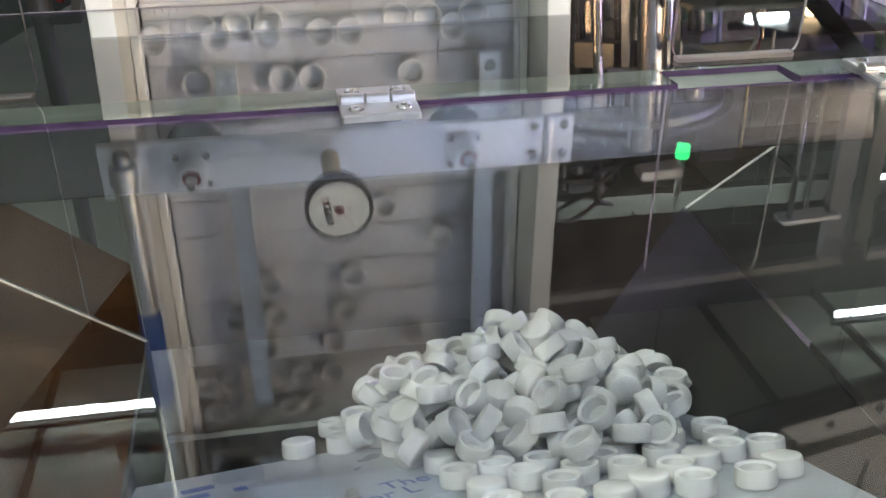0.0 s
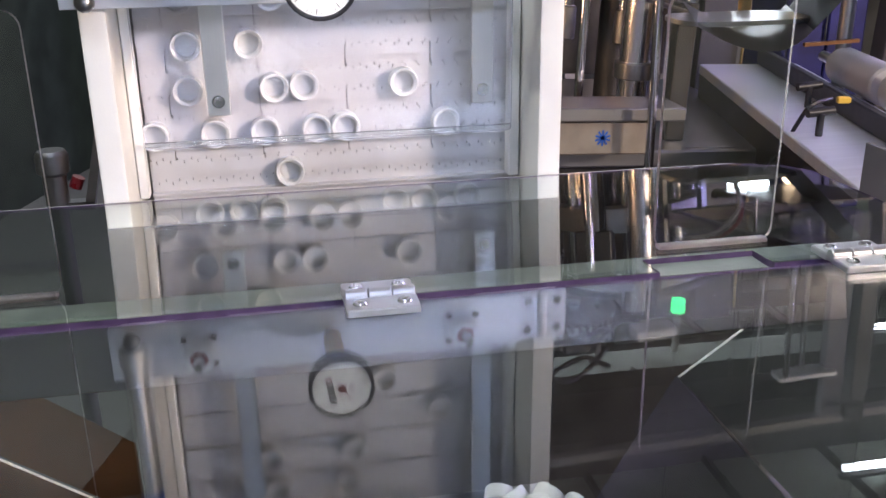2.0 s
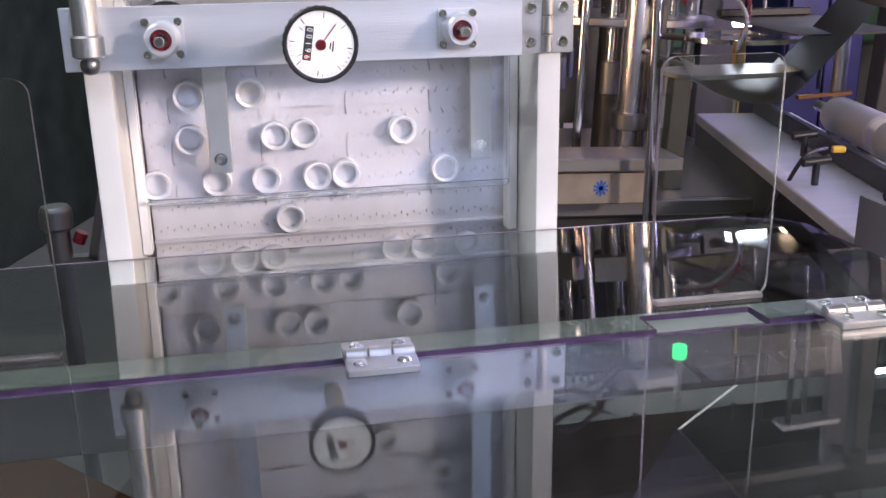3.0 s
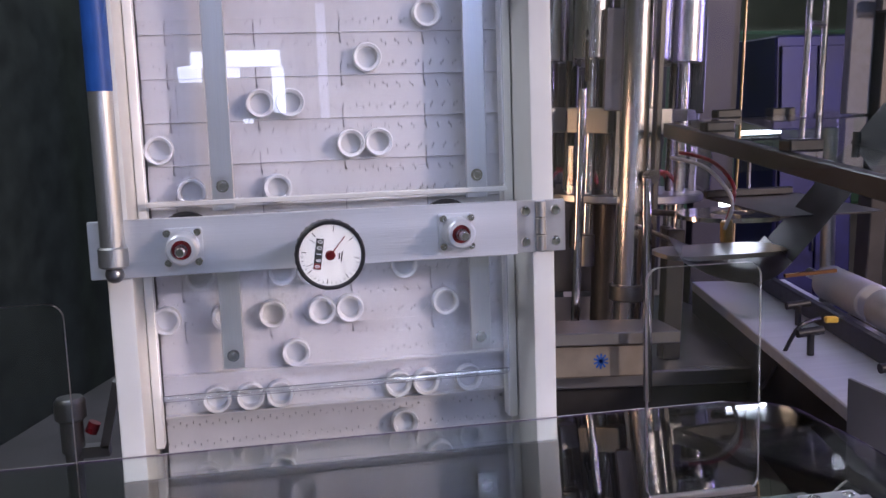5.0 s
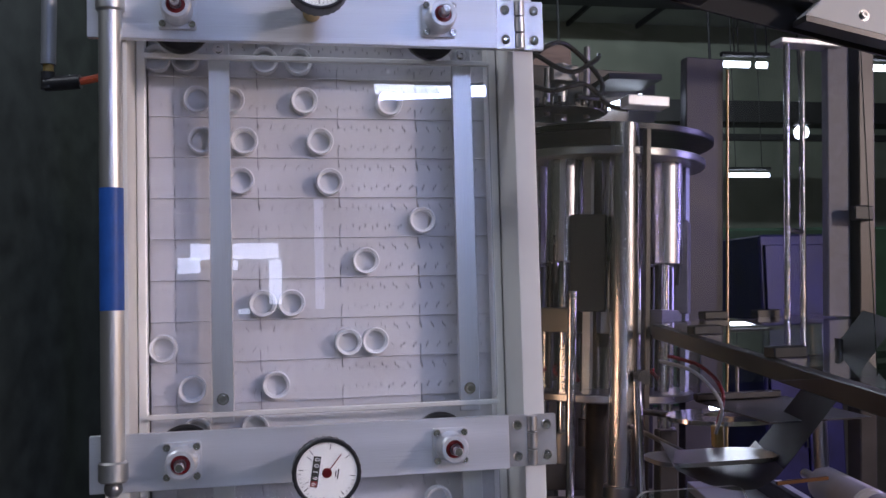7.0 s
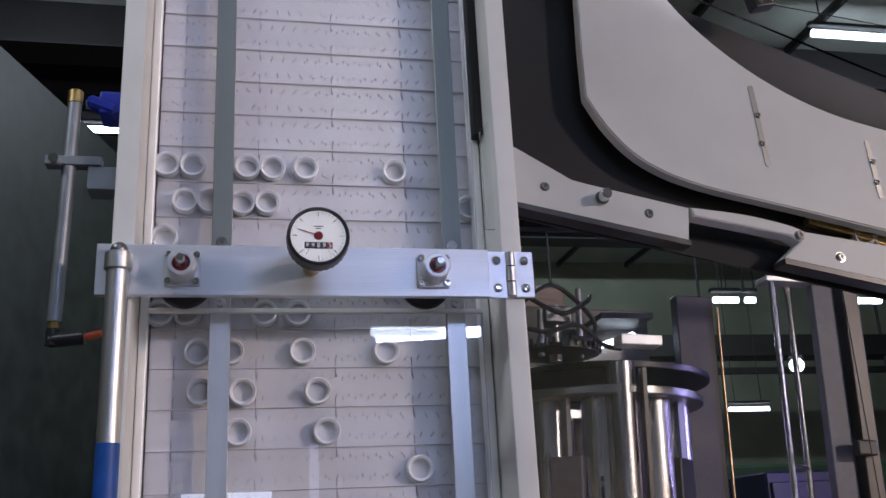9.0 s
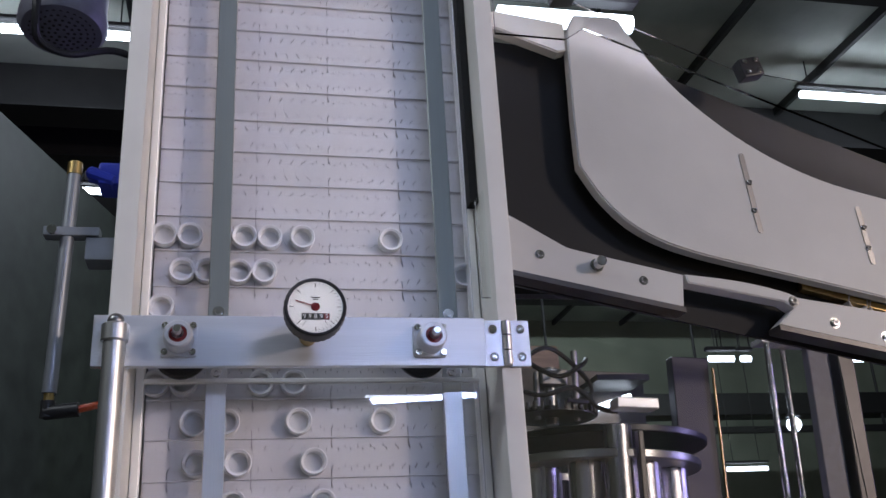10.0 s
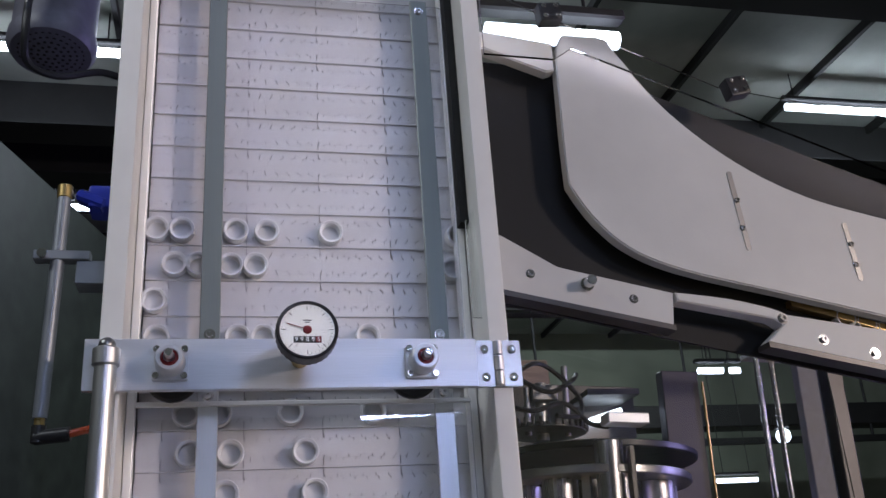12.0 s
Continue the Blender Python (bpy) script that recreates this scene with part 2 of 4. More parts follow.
def words(name, text, size, m, material, parent, label=""):
    c = bpy.data.curves.new(name, "FONT")
    c.body, c.size, c.align_x, c.align_y, c.extrude = text, size, "CENTER", "CENTER", 0.0001
    tmp = bpy.data.objects.new(name, c)
    scene.collection.objects.link(tmp)
    me = bpy.data.meshes.new_from_object(tmp.evaluated_get(bpy.context.evaluated_depsgraph_get()))
    bpy.data.objects.remove(tmp)
    bpy.data.curves.remove(c)
    me.materials.clear()
    me.materials.append(material)
    ob = new(name, me)
    ob.parent = parent
    ob.matrix_basis = m
    if label:
        ob["label"] = label
    return ob


def screw(parent, at, r=0.005, facing=None, name="screw"):
    """A socket screw head on a face that looks at -y."""
    bm = lathe([(0, 0.0015), (r * 0.45, 0.0015), (r * 0.5, 0.004), (r * 0.85, 0.004), (r, 0.003), (r, 0), (r * 1.5, 0), (r * 1.5, -0.001), (0, -0.001)], 16)
    turn = facing or pose(0, 0, 0, 90, 0, 0)
    turned(bm, Matrix.Translation(at) @ turn)
    return part(name, bm, M_CHROME, parent)


# ---- hall ----
HZ = 6.25
tagged(part("floor", box(-8, 13, -6, 15, -0.1, 0), M_FLOOR), "grey worn concrete hall floor", "floor", kind="structure")
tagged(part("wall_north", box(-8, 13, 14.5, 14.7, 0, HZ), M_WALL), "dull green-grey hall wall far behind the machines", "wall", kind="structure")
tagged(part("wall_south", box(-8, 13, -4.2, -4.0, 0, HZ), M_WALL), "dull green-grey hall wall behind the aisle", "wall", kind="structure")
tagged(part("wall_west", box(-8.2, -8, -4.2, 14.7, 0, HZ), M_WALL), "dull green-grey hall side wall", "wall", kind="structure")
tagged(part("wall_east", box(13, 13.2, -4.2, 14.7, 0, HZ), M_WALL), "dull green-grey hall side wall", "wall", kind="structure")
tagged(part("ceiling", box(-8.2, 13.2, -4.2, 14.7, HZ, HZ + 0.2), M_CEIL), "pale insulated ceiling between dark beams", "ceiling", kind="structure")


def roof_beam(y, w, h):
    t = thing("roof_beam", "black steel roof beam under the pale ceiling", "beam", "roof beams", "structure")
    part("web", box(-8, 13, y - w * 0.1, y + w * 0.1, HZ - h, HZ), M_BEAM, t)
    part("flange", box(-8, 13, y - w / 2, y + w / 2, HZ - h - 0.02, HZ - h), M_BEAM, t)


for by, bw, bh in ((-2.9, 0.3, 0.3), (0.2, 0.3, 0.3), (3.2, 0.4, 0.3), (5.1, 0.3, 0.3), (7.38, 0.36, 0.45), (8.25, 0.36, 0.45), (9.24, 0.16, 0.3), (10.6, 0.4, 0.3), (12.5, 0.4, 0.3)):
    roof_beam(by, bw, bh)


def purlin(x):
    t = thing("roof_purlin", "thin dark purlin along the pale ceiling", "beam", "roof purlins", "structure")
    part("bar", box(x - 0.02, x + 0.02, -4.0, 14.5, HZ - 0.08, HZ), M_BEAM, t)


for px in (-3.4, -2.2, -1.0, 1.4, 2.6, 3.8, 5.0, 6.2):
    purlin(px)


def tube_lamp(x0, x1, y, z, r=0.055):
    t = thing("fluorescent_lamp", "lit white fluorescent tube lamp under the roof", "lamp", "ceiling tube lamps")
    part("housing", box(x0 - 0.03, x1 + 0.03, y - 0.03, y + 0.03, z + 0.09, z + 0.13, 0.008), M_BEAM, t)
    part("rod", rod((x0 + 0.1, y, z + 0.1), (x0 + 0.1, y, HZ), 0.006, 8), M_BEAM, t)
    part("rod", rod((x1 - 0.1, y, z + 0.1), (x1 - 0.1, y, HZ), 0.006, 8), M_BEAM, t)
    part("tube", rod((x0, y, z + 0.02), (x1, y, z + 0.02), r, 12), M_TUBE, t, "glowing white tube")


for x0, x1, ty in ((0.63, 1.42, 6.77), (4.7, 6.6, 6.5), (-2.6, -0.95, 6.3), (-2.1, -0.9, 9.1), (6.3, 7.3, 9.07)):
    tube_lamp(x0, x1, ty, 5.88, 0.034)
# the last tube, behind the chute cover, stands in for a reflection in it
for x0, x1, ty, tz in ((-1.2, 1.2, -2.2, 5.6), (0.65, 1.65, -3.4, 3.05), (4.06, 4.30, 7.7, 3.78), (4.38, 4.47, 7.7, 3.78), (5.50, 5.78, 7.7, 3.78), (6.4, 7.0, 12.0, 3.37), (0.645, 1.09, 2.39, 3.49)):
    tube_lamp(x0, x1, ty, tz, 0.03)

# a bright doorway far behind the aisle
door = thing("loading_door", "bright open loading door in the hall wall", "door", kind="structure")
part("frame", merge(box(-0.66, -0.60, -4.0, -3.93, 1.2, 2.42), box(0.16, 0.22, -4.0, -3.93, 1.2, 2.42), box(-0.66, 0.22, -4.0, -3.93, 2.36, 2.42)), M_BEAM, door)
part("daylight", box(-0.50, 0.06, -3.99, -3.97, 2.06, 2.16), M_RAG, door, "bright daylight")
part("daylight", box(-0.0, 0.08, -3.99, -3.97, 1.76, 2.05), M_RAG, door, "bright daylight")
part("daylight", box(-0.58, -0.44, -3.99, -3.97, 1.97, 2.07), M_RAG, door, "bright daylight")
part("daylight", box(-0.30, -0.20, -3.99, -3.97, 1.99, 2.05), M_RAG, door, "bright daylight")
part("daylight", box(-0.20, -0.13, -3.99, -3.97, 1.70, 1.73), M_RAG, door, "bright daylight")
part("daylight", box(0.30, 0.36, -3.99, -3.97, 1.72, 2.45), M_DIM, door, "dim daylight strip")

# ---- cap elevator frame ----
XL, XR = -0.275, 0.227
ZB, ZT = 0.80, 2.95
# the top pair of straps is a darker grey-green than the pairs below
M_STRAP = mat("grey_green_strap", (0.30, 0.33, 0.31), 0.5, 0.6, 0.08, 8, 0.2, 120, stretch=(6, 6, 0.25))
M_COVER = clear("bluish_cover_plastic", (0.92, 0.93, 0.97), 0.0, 1.56)
M_SCUFF = clear("scuffed_cover_plastic", (0.92, 0.93, 0.98), 0.10, 1.5)
elev = thing("cap_elevator", "white-railed vertical cap elevator with clear covers and aluminium straps", "conveyor")
part("side_rail", box(XL, XL + 0.027, 1.11, 1.27, ZB, ZT, 0.004, 2), M_UHMW, elev)
part("side_rail", box(XR - 0.027, XR, 1.11, 1.27, ZB, ZT, 0.004, 2), M_UHMW, elev)
part("edge_strip", box(XL + 0.028, XL + 0.038, 1.184, 1.206, 1.33, ZT, 0.001), M_UHMW, elev)
part("edge_strip", box(XR - 0.041, XR - 0.029, 1.184, 1.206, 1.33, ZT, 0.001), M_UHMW, elev)
part("back_plate", box(XL + 0.027, XR - 0.027, 1.25, 1.265, ZB, ZT), M_STEELD, elev, "grey steel back plate")
for z0, z1 in ((1.388, 1.592), (1.626, 2.052), (2.13, 2.675)):
    pane(part("cover", prism(rounded(-0.236, 0.187, z0, z1, 0.006), 1.178, 1.183, 0.0008), M_COVER if z0 > 1.5 else M_SCUFF, elev, "clear plastic cover"))
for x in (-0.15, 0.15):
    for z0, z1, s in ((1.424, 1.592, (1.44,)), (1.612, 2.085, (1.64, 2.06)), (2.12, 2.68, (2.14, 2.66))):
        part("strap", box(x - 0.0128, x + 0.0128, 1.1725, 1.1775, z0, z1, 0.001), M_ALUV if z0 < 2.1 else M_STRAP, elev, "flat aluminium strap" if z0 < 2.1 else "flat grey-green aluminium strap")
        for sz in s:
            screw(elev, (x, 1.172, sz), 0.0048)
part("cover_bead", rod((-0.234, 1.1765, 1.394), (0.185, 1.1765, 1.394), 0.0028, 10), M_CLEAR, elev, "clear rounded bottom bead")
for z in (1.622, 2.050):
    part("cover_lip", box(-0.236, 0.187, 1.170, 1.177, z - 0.003, z + 0.003, 0.001), M_UHMW, elev, "white stiffening lip of the cover")
pane(part("guard_angle", prism([(0.187, 2.29), (0.2, 2.305), (0.225, 2.33), (0.225, 2.15), (0.187, 2.15)], 1.13, 1.134), M_CLEAR, elev, "small clear guard"))
part("exit_slot", box(0.188, 0.1995, 1.16, 1.183, 2.30, ZT), M_DARK, elev, "dark exit slot")
part("baffle", box(XL + 0.001, XR - 0.001, 1.103, 1.1095, 0.935, 1.318, 0.001), M_GUN, elev, "dull steel baffle plate")
part("foot", box(XL, XR, 1.10, 1.28, 0.0, ZB - 0.001, 0.005), M_STEELD, elev, "steel foot column")

# ---- belt ----
M_SLIDE = mat("grey_slide_plate", (0.26, 0.25, 0.27), 0.5, 0, 0.1, 20, 0.1, 300)
belt = thing("conveyor_belt", "white modular cleated conveyor belt", "belt")
PITCH = 0.0505
Z0 = 1.985 - 0.102


def comb(x0, x1, z0, z1, step=0.0155, depth=0.0036):
    """The outline of a belt module: thin hinge slits in its upper and lower edge."""
    n = max(2, round((x1 - x0) / step))
    w = (x1 - x0) / n
    g = 0.0005
    top, bottom = [(x0, z1)], [(x0, z0)]
    for i in range(n):
        m = x0 + (i + 0.5) * w
        k = x0 + (i + 0.02) * w if i else x0 + 0.06 * w
        top += [(m - g, z1), (m - g, z1 - depth), (m + g, z1 - depth), (m + g, z1)]
        bottom += [(k - g, z0), (k - g, z0 + depth), (k + g, z0 + depth), (k + g, z0)]
    top.append((x1, z1))
    bottom.append((x1, z0))
    return top + bottom[::-1]


seams = (-0.236, -0.206, -0.105, -0.0045, 0.096, 0.1985)
H = PITCH / 4
kinds = {}
for x0, x1 in zip(seams, seams[1:]):
    kinds[x0] = part("belt_module", prism(comb(x0 + 0.0006, x1 - 0.0006, -H, H), 1.215, 1.2205), M_BELT, belt)
flat = part("belt_module", prism(comb(-0.236, 0.1985, -H, H), 1.215, 1.2205), M_BELT, belt)
bm = prism([(0, 0), (0.4335, 0), (0.4335, 0.0018), (0, 0.0018)], 1.2115, 1.216)
for v in bm.verts:
    v.co.x -= 0.2355
    v.co.z += (1.216 - v.co.y) * 0.18 - 0.0013
cleat = part("cleat", bm, M_BELT, belt)
for k in range(-10, 17):
    z = Z0 + k * PITCH
    for x0 in kinds:
        if k == -10:
            kinds[x0].matrix_basis = pose(0, 0, z)
        else:
            share("belt_module", kinds[x0], belt, pose(0, 0, z))
    if k == -10:
        flat.matrix_basis = pose(0, 0, z + PITCH / 2)
        cleat.matrix_basis = pose(0, 0, z)
    else:
        share("belt_module", flat, belt, pose(0, 0, z + PITCH / 2))
        share("cleat", cleat, belt, pose(0, 0, z))
part("backing", box(-0.236, 0.1985, 1.2215, 1.2235, 0.9, 2.85), M_SLIDE, belt, "grey slide plate behind the belt")
low = []
for k in range(-20, -10):
    z = Z0 + k * PITCH
    low.append(prism(comb(-0.236, 0.1985, z - H, z + H), 1.215, 1.2205))
    low.append(prism(comb(-0.236, 0.1985, z + H, z + 3 * H), 1.215, 1.2205))
    low.append(box(-0.2355, 0.198, 1.2035, 1.216, z - 0.0013, z + 0.0013))
tagged(part("lower_belt", merge(*low), M_BELT, belt, "shaded lower belt"), kind="stuff")

# ---- caps ----
CAP_R, CAP_H = 0.017, 0.0165


def cap_mesh():
    seg = 72
    prof = [(0, 0.0022), (0.0118, 0.0022), (0.0122, 0.003), (0.0126, CAP_H - 0.002), (0.0140, CAP_H - 0.0015), (0.0150, CAP_H - 0.0002), (0.0158, CAP_H), (0.0164, CAP_H - 0.0004), (CAP_R, CAP_H - 0.0016), (CAP_R, 0.0022), (0.0163, 0.0008), (0.0152, 0.0), (0, 0.0)]
    bm = lathe(prof, seg)
    for v in bm.verts:
        r = math.hypot(v.co.x, v.co.y)
        if r > 0.0168:
            a = math.atan2(v.co.y, v.co.x)
            if round(a / (2 * math.pi) * seg) % 2:
                v.co.x *= 0.968
                v.co.y *= 0.968
    me = bpy.data.meshes.new("bottle_cap")
    bm.to_mesh(me)
    bm.free()
    for f in me.polygons:
        f.use_smooth = True
    me.set_sharp_from_angle(angle=radians(40))
    me.materials.append(M_CAP)
    return me


CAP = cap_mesh()


def cap(m, label="white ribbed plastic screw cap, open side out", group="caps on the belt"):
    ob = new("bottle_cap", CAP)
    ob.matrix_basis = m
    return tagged(ob, label, "cap", group)


# the caps of each cleat, counted in cleats from the one at 2.005 m after the first advance
ON_BELT = {
    5: (-0.224, -0.191, -0.12, -0.086, -0.042, 0.08), 4: (-0.199, -0.167, -0.126, -0.093, 0.182),
    3: (-0.223,), 2: (-0.217, -0.115, -0.082, 0.057), 1: (-0.225, -0.191, -0.095, -0.053),
    0: (-0.177, -0.137, -0.047, 0.061), -1: (-0.172, -0.121, -0.028), -2: (-0.126, -0.017), -3: (0.1,), -4: (0.027,),
    -5: (-0.102, -0.067), -6: (-0.22, 0.003, 0.037), -7: (-0.187, -0.087), -8: (-0.182, -0.113), -9: (-0.184, -0.088, -0.054, 0.062),
    -10: (-0.226, -0.158, -0.101, -0.042, -0.008, 0.112), -11: (-0.076,), -12: (-0.174, -0.134, -0.098, 0.048, 0.084, 0.139), -13: (0.055,),
    -14: (-0.19, -0.1, 0.1), -15: (-0.05, 0.02),
}
riding = []
for row, xs in ON_BELT.items():
    for x in xs:
        z = 2.0042 + row * PITCH - 0.102
        jig = random.uniform(-0.0006, 0.0006)
        m = pose(x, 1.2147, z + jig, 90 + random.uniform(-1.5, 1.5), 0, random.uniform(-2, 2)) @ pose(0, 0, 0, 0, 0, random.uniform(0, 360))
        riding.append((cap(m), m, row, x))

# ---- bars across the elevator ----


def hinge(parent, m, name="hinge"):
    """A cast hinge of two leaves, lying in x and z, facing -y."""
    h = part(name, merge(turned(prism(rounded(-0.030, -0.004, -0.03, 0.03, 0.002), -0.006, 0.0, 0.001), m),
                         turned(prism(rounded(0.004, 0.030, -0.03, 0.03, 0.002), -0.006, 0.0, 0.001), m)), M_ZINC, parent, "cast metal hinge")
    for z0, z1 in ((-0.029, -0.0105), (-0.0095, 0.0095), (0.0105, 0.029)):
        part("knuckle", turned(rod((0, -0.006, z0), (0, -0.006, z1), 0.0062, 16, chamfer=0.0008), m), M_ZINC, h)
    for x in (-0.018, 0.018):
        for z in (-0.018, 0.018):
            s = lathe([(0, 0.001), (0.002, 0.001), (0.0022, 0.0018), (0.005, 0.0022), (0.0062, 0.0008), (0.0062, 0)], 16)
            turned(s, m @ pose(x, -0.006, z, 90))
            part("screw", s, M_CHROME, h)
    return h


def dial(parent, digits, needle, roll, tilt, centre):
    """A handwheel with a round counter dial. tilt: degrees up from facing -y; roll: of the face."""
    m = Matrix.Translation(centre) @ pose(0, 0, 0, 90 - tilt, 0, 0) @ pose(0, 0, 0, 0, 0, roll) @ Matrix.Scale(0.82, 4)
    seg = 60
    prof = [(0, -0.034), (0.030, -0.034), (0.036, -0.030), (0.0415, -0.026), (0.0425, -0.004), (0.0415, 0.0), (0.040, 0.0012), (0.0375, 0.0008), (0.0365, -0.0025), (0, -0.0025)]
    bm = lathe(prof, seg)
    for v in bm.verts:
        if math.hypot(v.co.x, v.co.y) > 0.041 and -0.0265 < v.co.z < -0.003:
            if round(math.atan2(v.co.y, v.co.x) / (2 * math.pi) * seg) % 2:
                v.co.x *= 0.975
                v.co.y *= 0.975
    wheel = part("handwheel", turned(bm, m), M_BLACK, parent, "black knurled handwheel")
    face = part("dial_face", turned(lathe([(0, 0), (0.0366, 0), (0.0366, -0.001), (0, -0.001)], 48), m @ pose(0, 0, -0.0012)), M_DIAL, parent, "white dial with a counter window")
    for i in range(40):
        a = radians(i * 9)
        long = i % 5 == 0
        r0, r1 = (0.0285 if long else 0.0318), 0.0345
        if i % 5 and 20 < i < 40:
            continue
        w = 0.0005 if long else 0.0003
        part("tick", turned(box(-w, w, r0, r1, 0, 0.0002), m @ pose(0, 0, -0.0011) @ pose(0, 0, 0, 0, 0, -math.degrees(a))), M_INK, face)
    part("needle", turned(merge(box(-0.0006, 0.0006, 0.004, 0.028, 0, 0.0006), box(-0.0009, 0.0009, -0.006, 0.004, 0, 0.0006)), m @ pose(0, 0, 0.0001) @ pose(0, 0, 0, 0, 0, needle)), M_RED, face, "red needle")
    part("hub", turned(lathe([(0, 0.0012), (0.0045, 0.0012), (0.006, 0), (0.006, -0.001), (0, -0.001)], 24), m @ pose(0, 0, -0.0002)), M_RED, face, "dark red hub")
    part("window", turned(box(-0.0185, 0.0185, -0.0185, -0.0095, 0, 0.0006), m @ pose(0, 0, -0.0011)), M_INK, face, "black counter window")
    part("last_digit_field", turned(box(0.0112, 0.018, -0.018, -0.010, 0, 0.0002), m @ pose(0, 0, -0.0004)), M_RED, face, "red digit field")
    for i, d in enumerate(digits):
        words("digit", d, 0.0088, m @ pose(-0.0148 + i * 0.0074, -0.014, 0), M_WHITEINK, face)
    for yy, w in ((0.0135, 0.006), (0.0105, 0.0035)):
        part("print", turned(box(-w, w, yy - 0.0007, yy + 0.0007, 0, 0.0002), m @ pose(0, 0, -0.0011)), M_INK, face)
    for sx in (-1, 1):
        part("mark", turned(box(-0.0003, 0.0003, 0.0235, 0.031, 0, 0.0002), m @ pose(0, 0, -0.0011) @ pose(0, 0, 0, 0, 0, 180 + sx * 32)), M_INK, face)
    g = pane(part("dial_glass", turned(lathe([(0, 0.0004), (0.0364, 0.0004), (0.0364, -0.0002), (0, -0.0002)], 48), m @ pose(0, 0, 0.0006)), M_CLEAR, parent, "clear dial glass"))
    # shaft down to the bar
    back = m @ Vector((0, 0, -0.034))
    part("shaft", rod(back, (centre[0], 1.098, back.z + (-0.012 if tilt < 0 else 0.0)), 0.0105, 20), M_BRASS, parent, "brass shaft")
    return wheel


def crossbar(zc, digits, needle, roll, tilt, dial_at, pin_x):
    t = thing("adjustment_bar", "brushed aluminium crossbar with a counter handwheel, two plungers and a hinge", "bar", "adjustment bars")
    part("bar", box(-0.289, 0.179, 1.099, 1.109, zc - 0.031, zc + 0.031, 0.0008), M_ALU, t)
    hinge(t, pose(0.2085, 1.1105, zc))
    for x in pin_x:
        # square flange, boss, red collar and pin
        part("plunger_flange", prism(rounded(x - 0.0205, x + 0.0205, zc - 0.0205, zc + 0.0205, 0.003), 1.093, 1.0988, 0.0008), M_ALU, t)
        part("boss", turned(lathe([(0, 0.0), (0.0105, 0.0), (0.0105, 0.026), (0.0145, 0.026), (0.0165, 0.024), (0.0175, 0.0), ], 32), pose(x, 1.093, zc, 90)), M_ALU, t)
        part("collar", turned(lathe([(0, 0.022), (0.0102, 0.022), (0.0102, 0), (0, 0)], 24), pose(x, 1.093, zc, 90)), M_RED, t, "red plunger collar")
        part("pin", turned(lathe([(0, 0.046), (0.004, 0.046), (0.0052, 0.044), (0.0052, 0.03), (0.0066, 0.028), (0.0066, 0.0), (0, 0)], 24), pose(x, 1.093, zc, 90)), M_CHROME, t, "steel plunger pin")
        for dx in (-0.0158, 0.0158):
            for dz in (-0.0158, 0.0158):
                s = lathe([(0, 0.002), (0.002, 0.002), (0.0022, 0.005), (0.0036, 0.005), (0.0042, 0.0043), (0.0042, 0)], 16)
                part("screw", turned(s, pose(x + dx, 1.093, zc + dz, 90)), M_CHROME, t)
        part("stop_disc", turned(lathe([(0, 0), (0.030, 0), (0.033, 0.003), (0.033, 0.009), (0.030, 0.012), (0, 0.012)], 32), pose(x, 1.1595, zc, 90)), M_BLACK, t, "black rubber stop disc")
        part("stop_rod", rod((x, 1.108, zc), (x, 1.15, zc), 0.006), M_CHROME, t)
    dial(t, digits, needle, roll, tilt, dial_at)
    return t


bar_low = crossbar(1.582, "00196", 60, -99, 0, (-0.0442, 0.970, 1.5815), (-0.192, 0.107))
bar_high = crossbar(2.081, "99895", 72, 0, 4, (-0.0422, 0.982, 2.087), (-0.192, 0.107))

# grab tube between the bars
grab = thing("grab_tube", "upright aluminium tube with a blue tape band beside the elevator", "tube")
GX, GY = -0.262, 1.083
part("tube", rod((GX, GY, 1.58), (GX, GY, 2.085), 0.0125, 28), M_ALUV, grab)
part("tape", rod((GX, GY, 1.748), (GX, GY, 1.880), 0.0128, 28), M_BLUE, grab, "blue tape band")
for z0, z1 in ((1.566, 1.588), (2.074, 2.096)):
    part("end_cap", rod((GX, GY, z0), (GX, GY, z1), 0.0155, 28, chamfer=0.002), M_ALUV, grab)
for z in (1.559, 2.099):
    part("ball", turned(lathe([(0.0098 * math.sin(a * math.pi / 10), -0.0098 * math.cos(a * math.pi / 10)) for a in range(11)], 20), pose(GX, GY, z)), M_STEEL, grab, "steel ball end")

# ---- hopper lids ----
rear = thing("rear_lid", "clear polycarbonate rear hopper lid with purple-tinted edges", "lid")
SL = math.tan(radians(-4.4))


def slope_sheet(outline, z_at, thick, slope):
    """A sheet whose outline is in x and y."""
    bm = bmesh.new()
    top = [bm.verts.new((x, y, z_at(y))) for x, y in outline]
    bot = [bm.verts.new((x, y, z_at(y) - thick)) for x, y in outline]
    bm.faces.new(top)
    bm.faces.new(bot[::-1])
    n = len(outline)
    for i in range(n):
        bm.faces.new((top[i], bot[i], bot[(i + 1) % n], top[(i + 1) % n]))
    bmesh.ops.recalc_face_normals(bm, faces=bm.faces)
    return bm


zr = lambda y: 1.380 + (y - 0.729) * SL


def lid_sheet(name, outline, z_at, parent, label):
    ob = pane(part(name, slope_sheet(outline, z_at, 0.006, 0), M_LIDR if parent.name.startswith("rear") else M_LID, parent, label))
    ob.data.materials.append(M_EDGE)
    for f in ob.data.polygons:
        if abs(f.normal.z) < 0.5:
            f.material_index = 1
    return ob


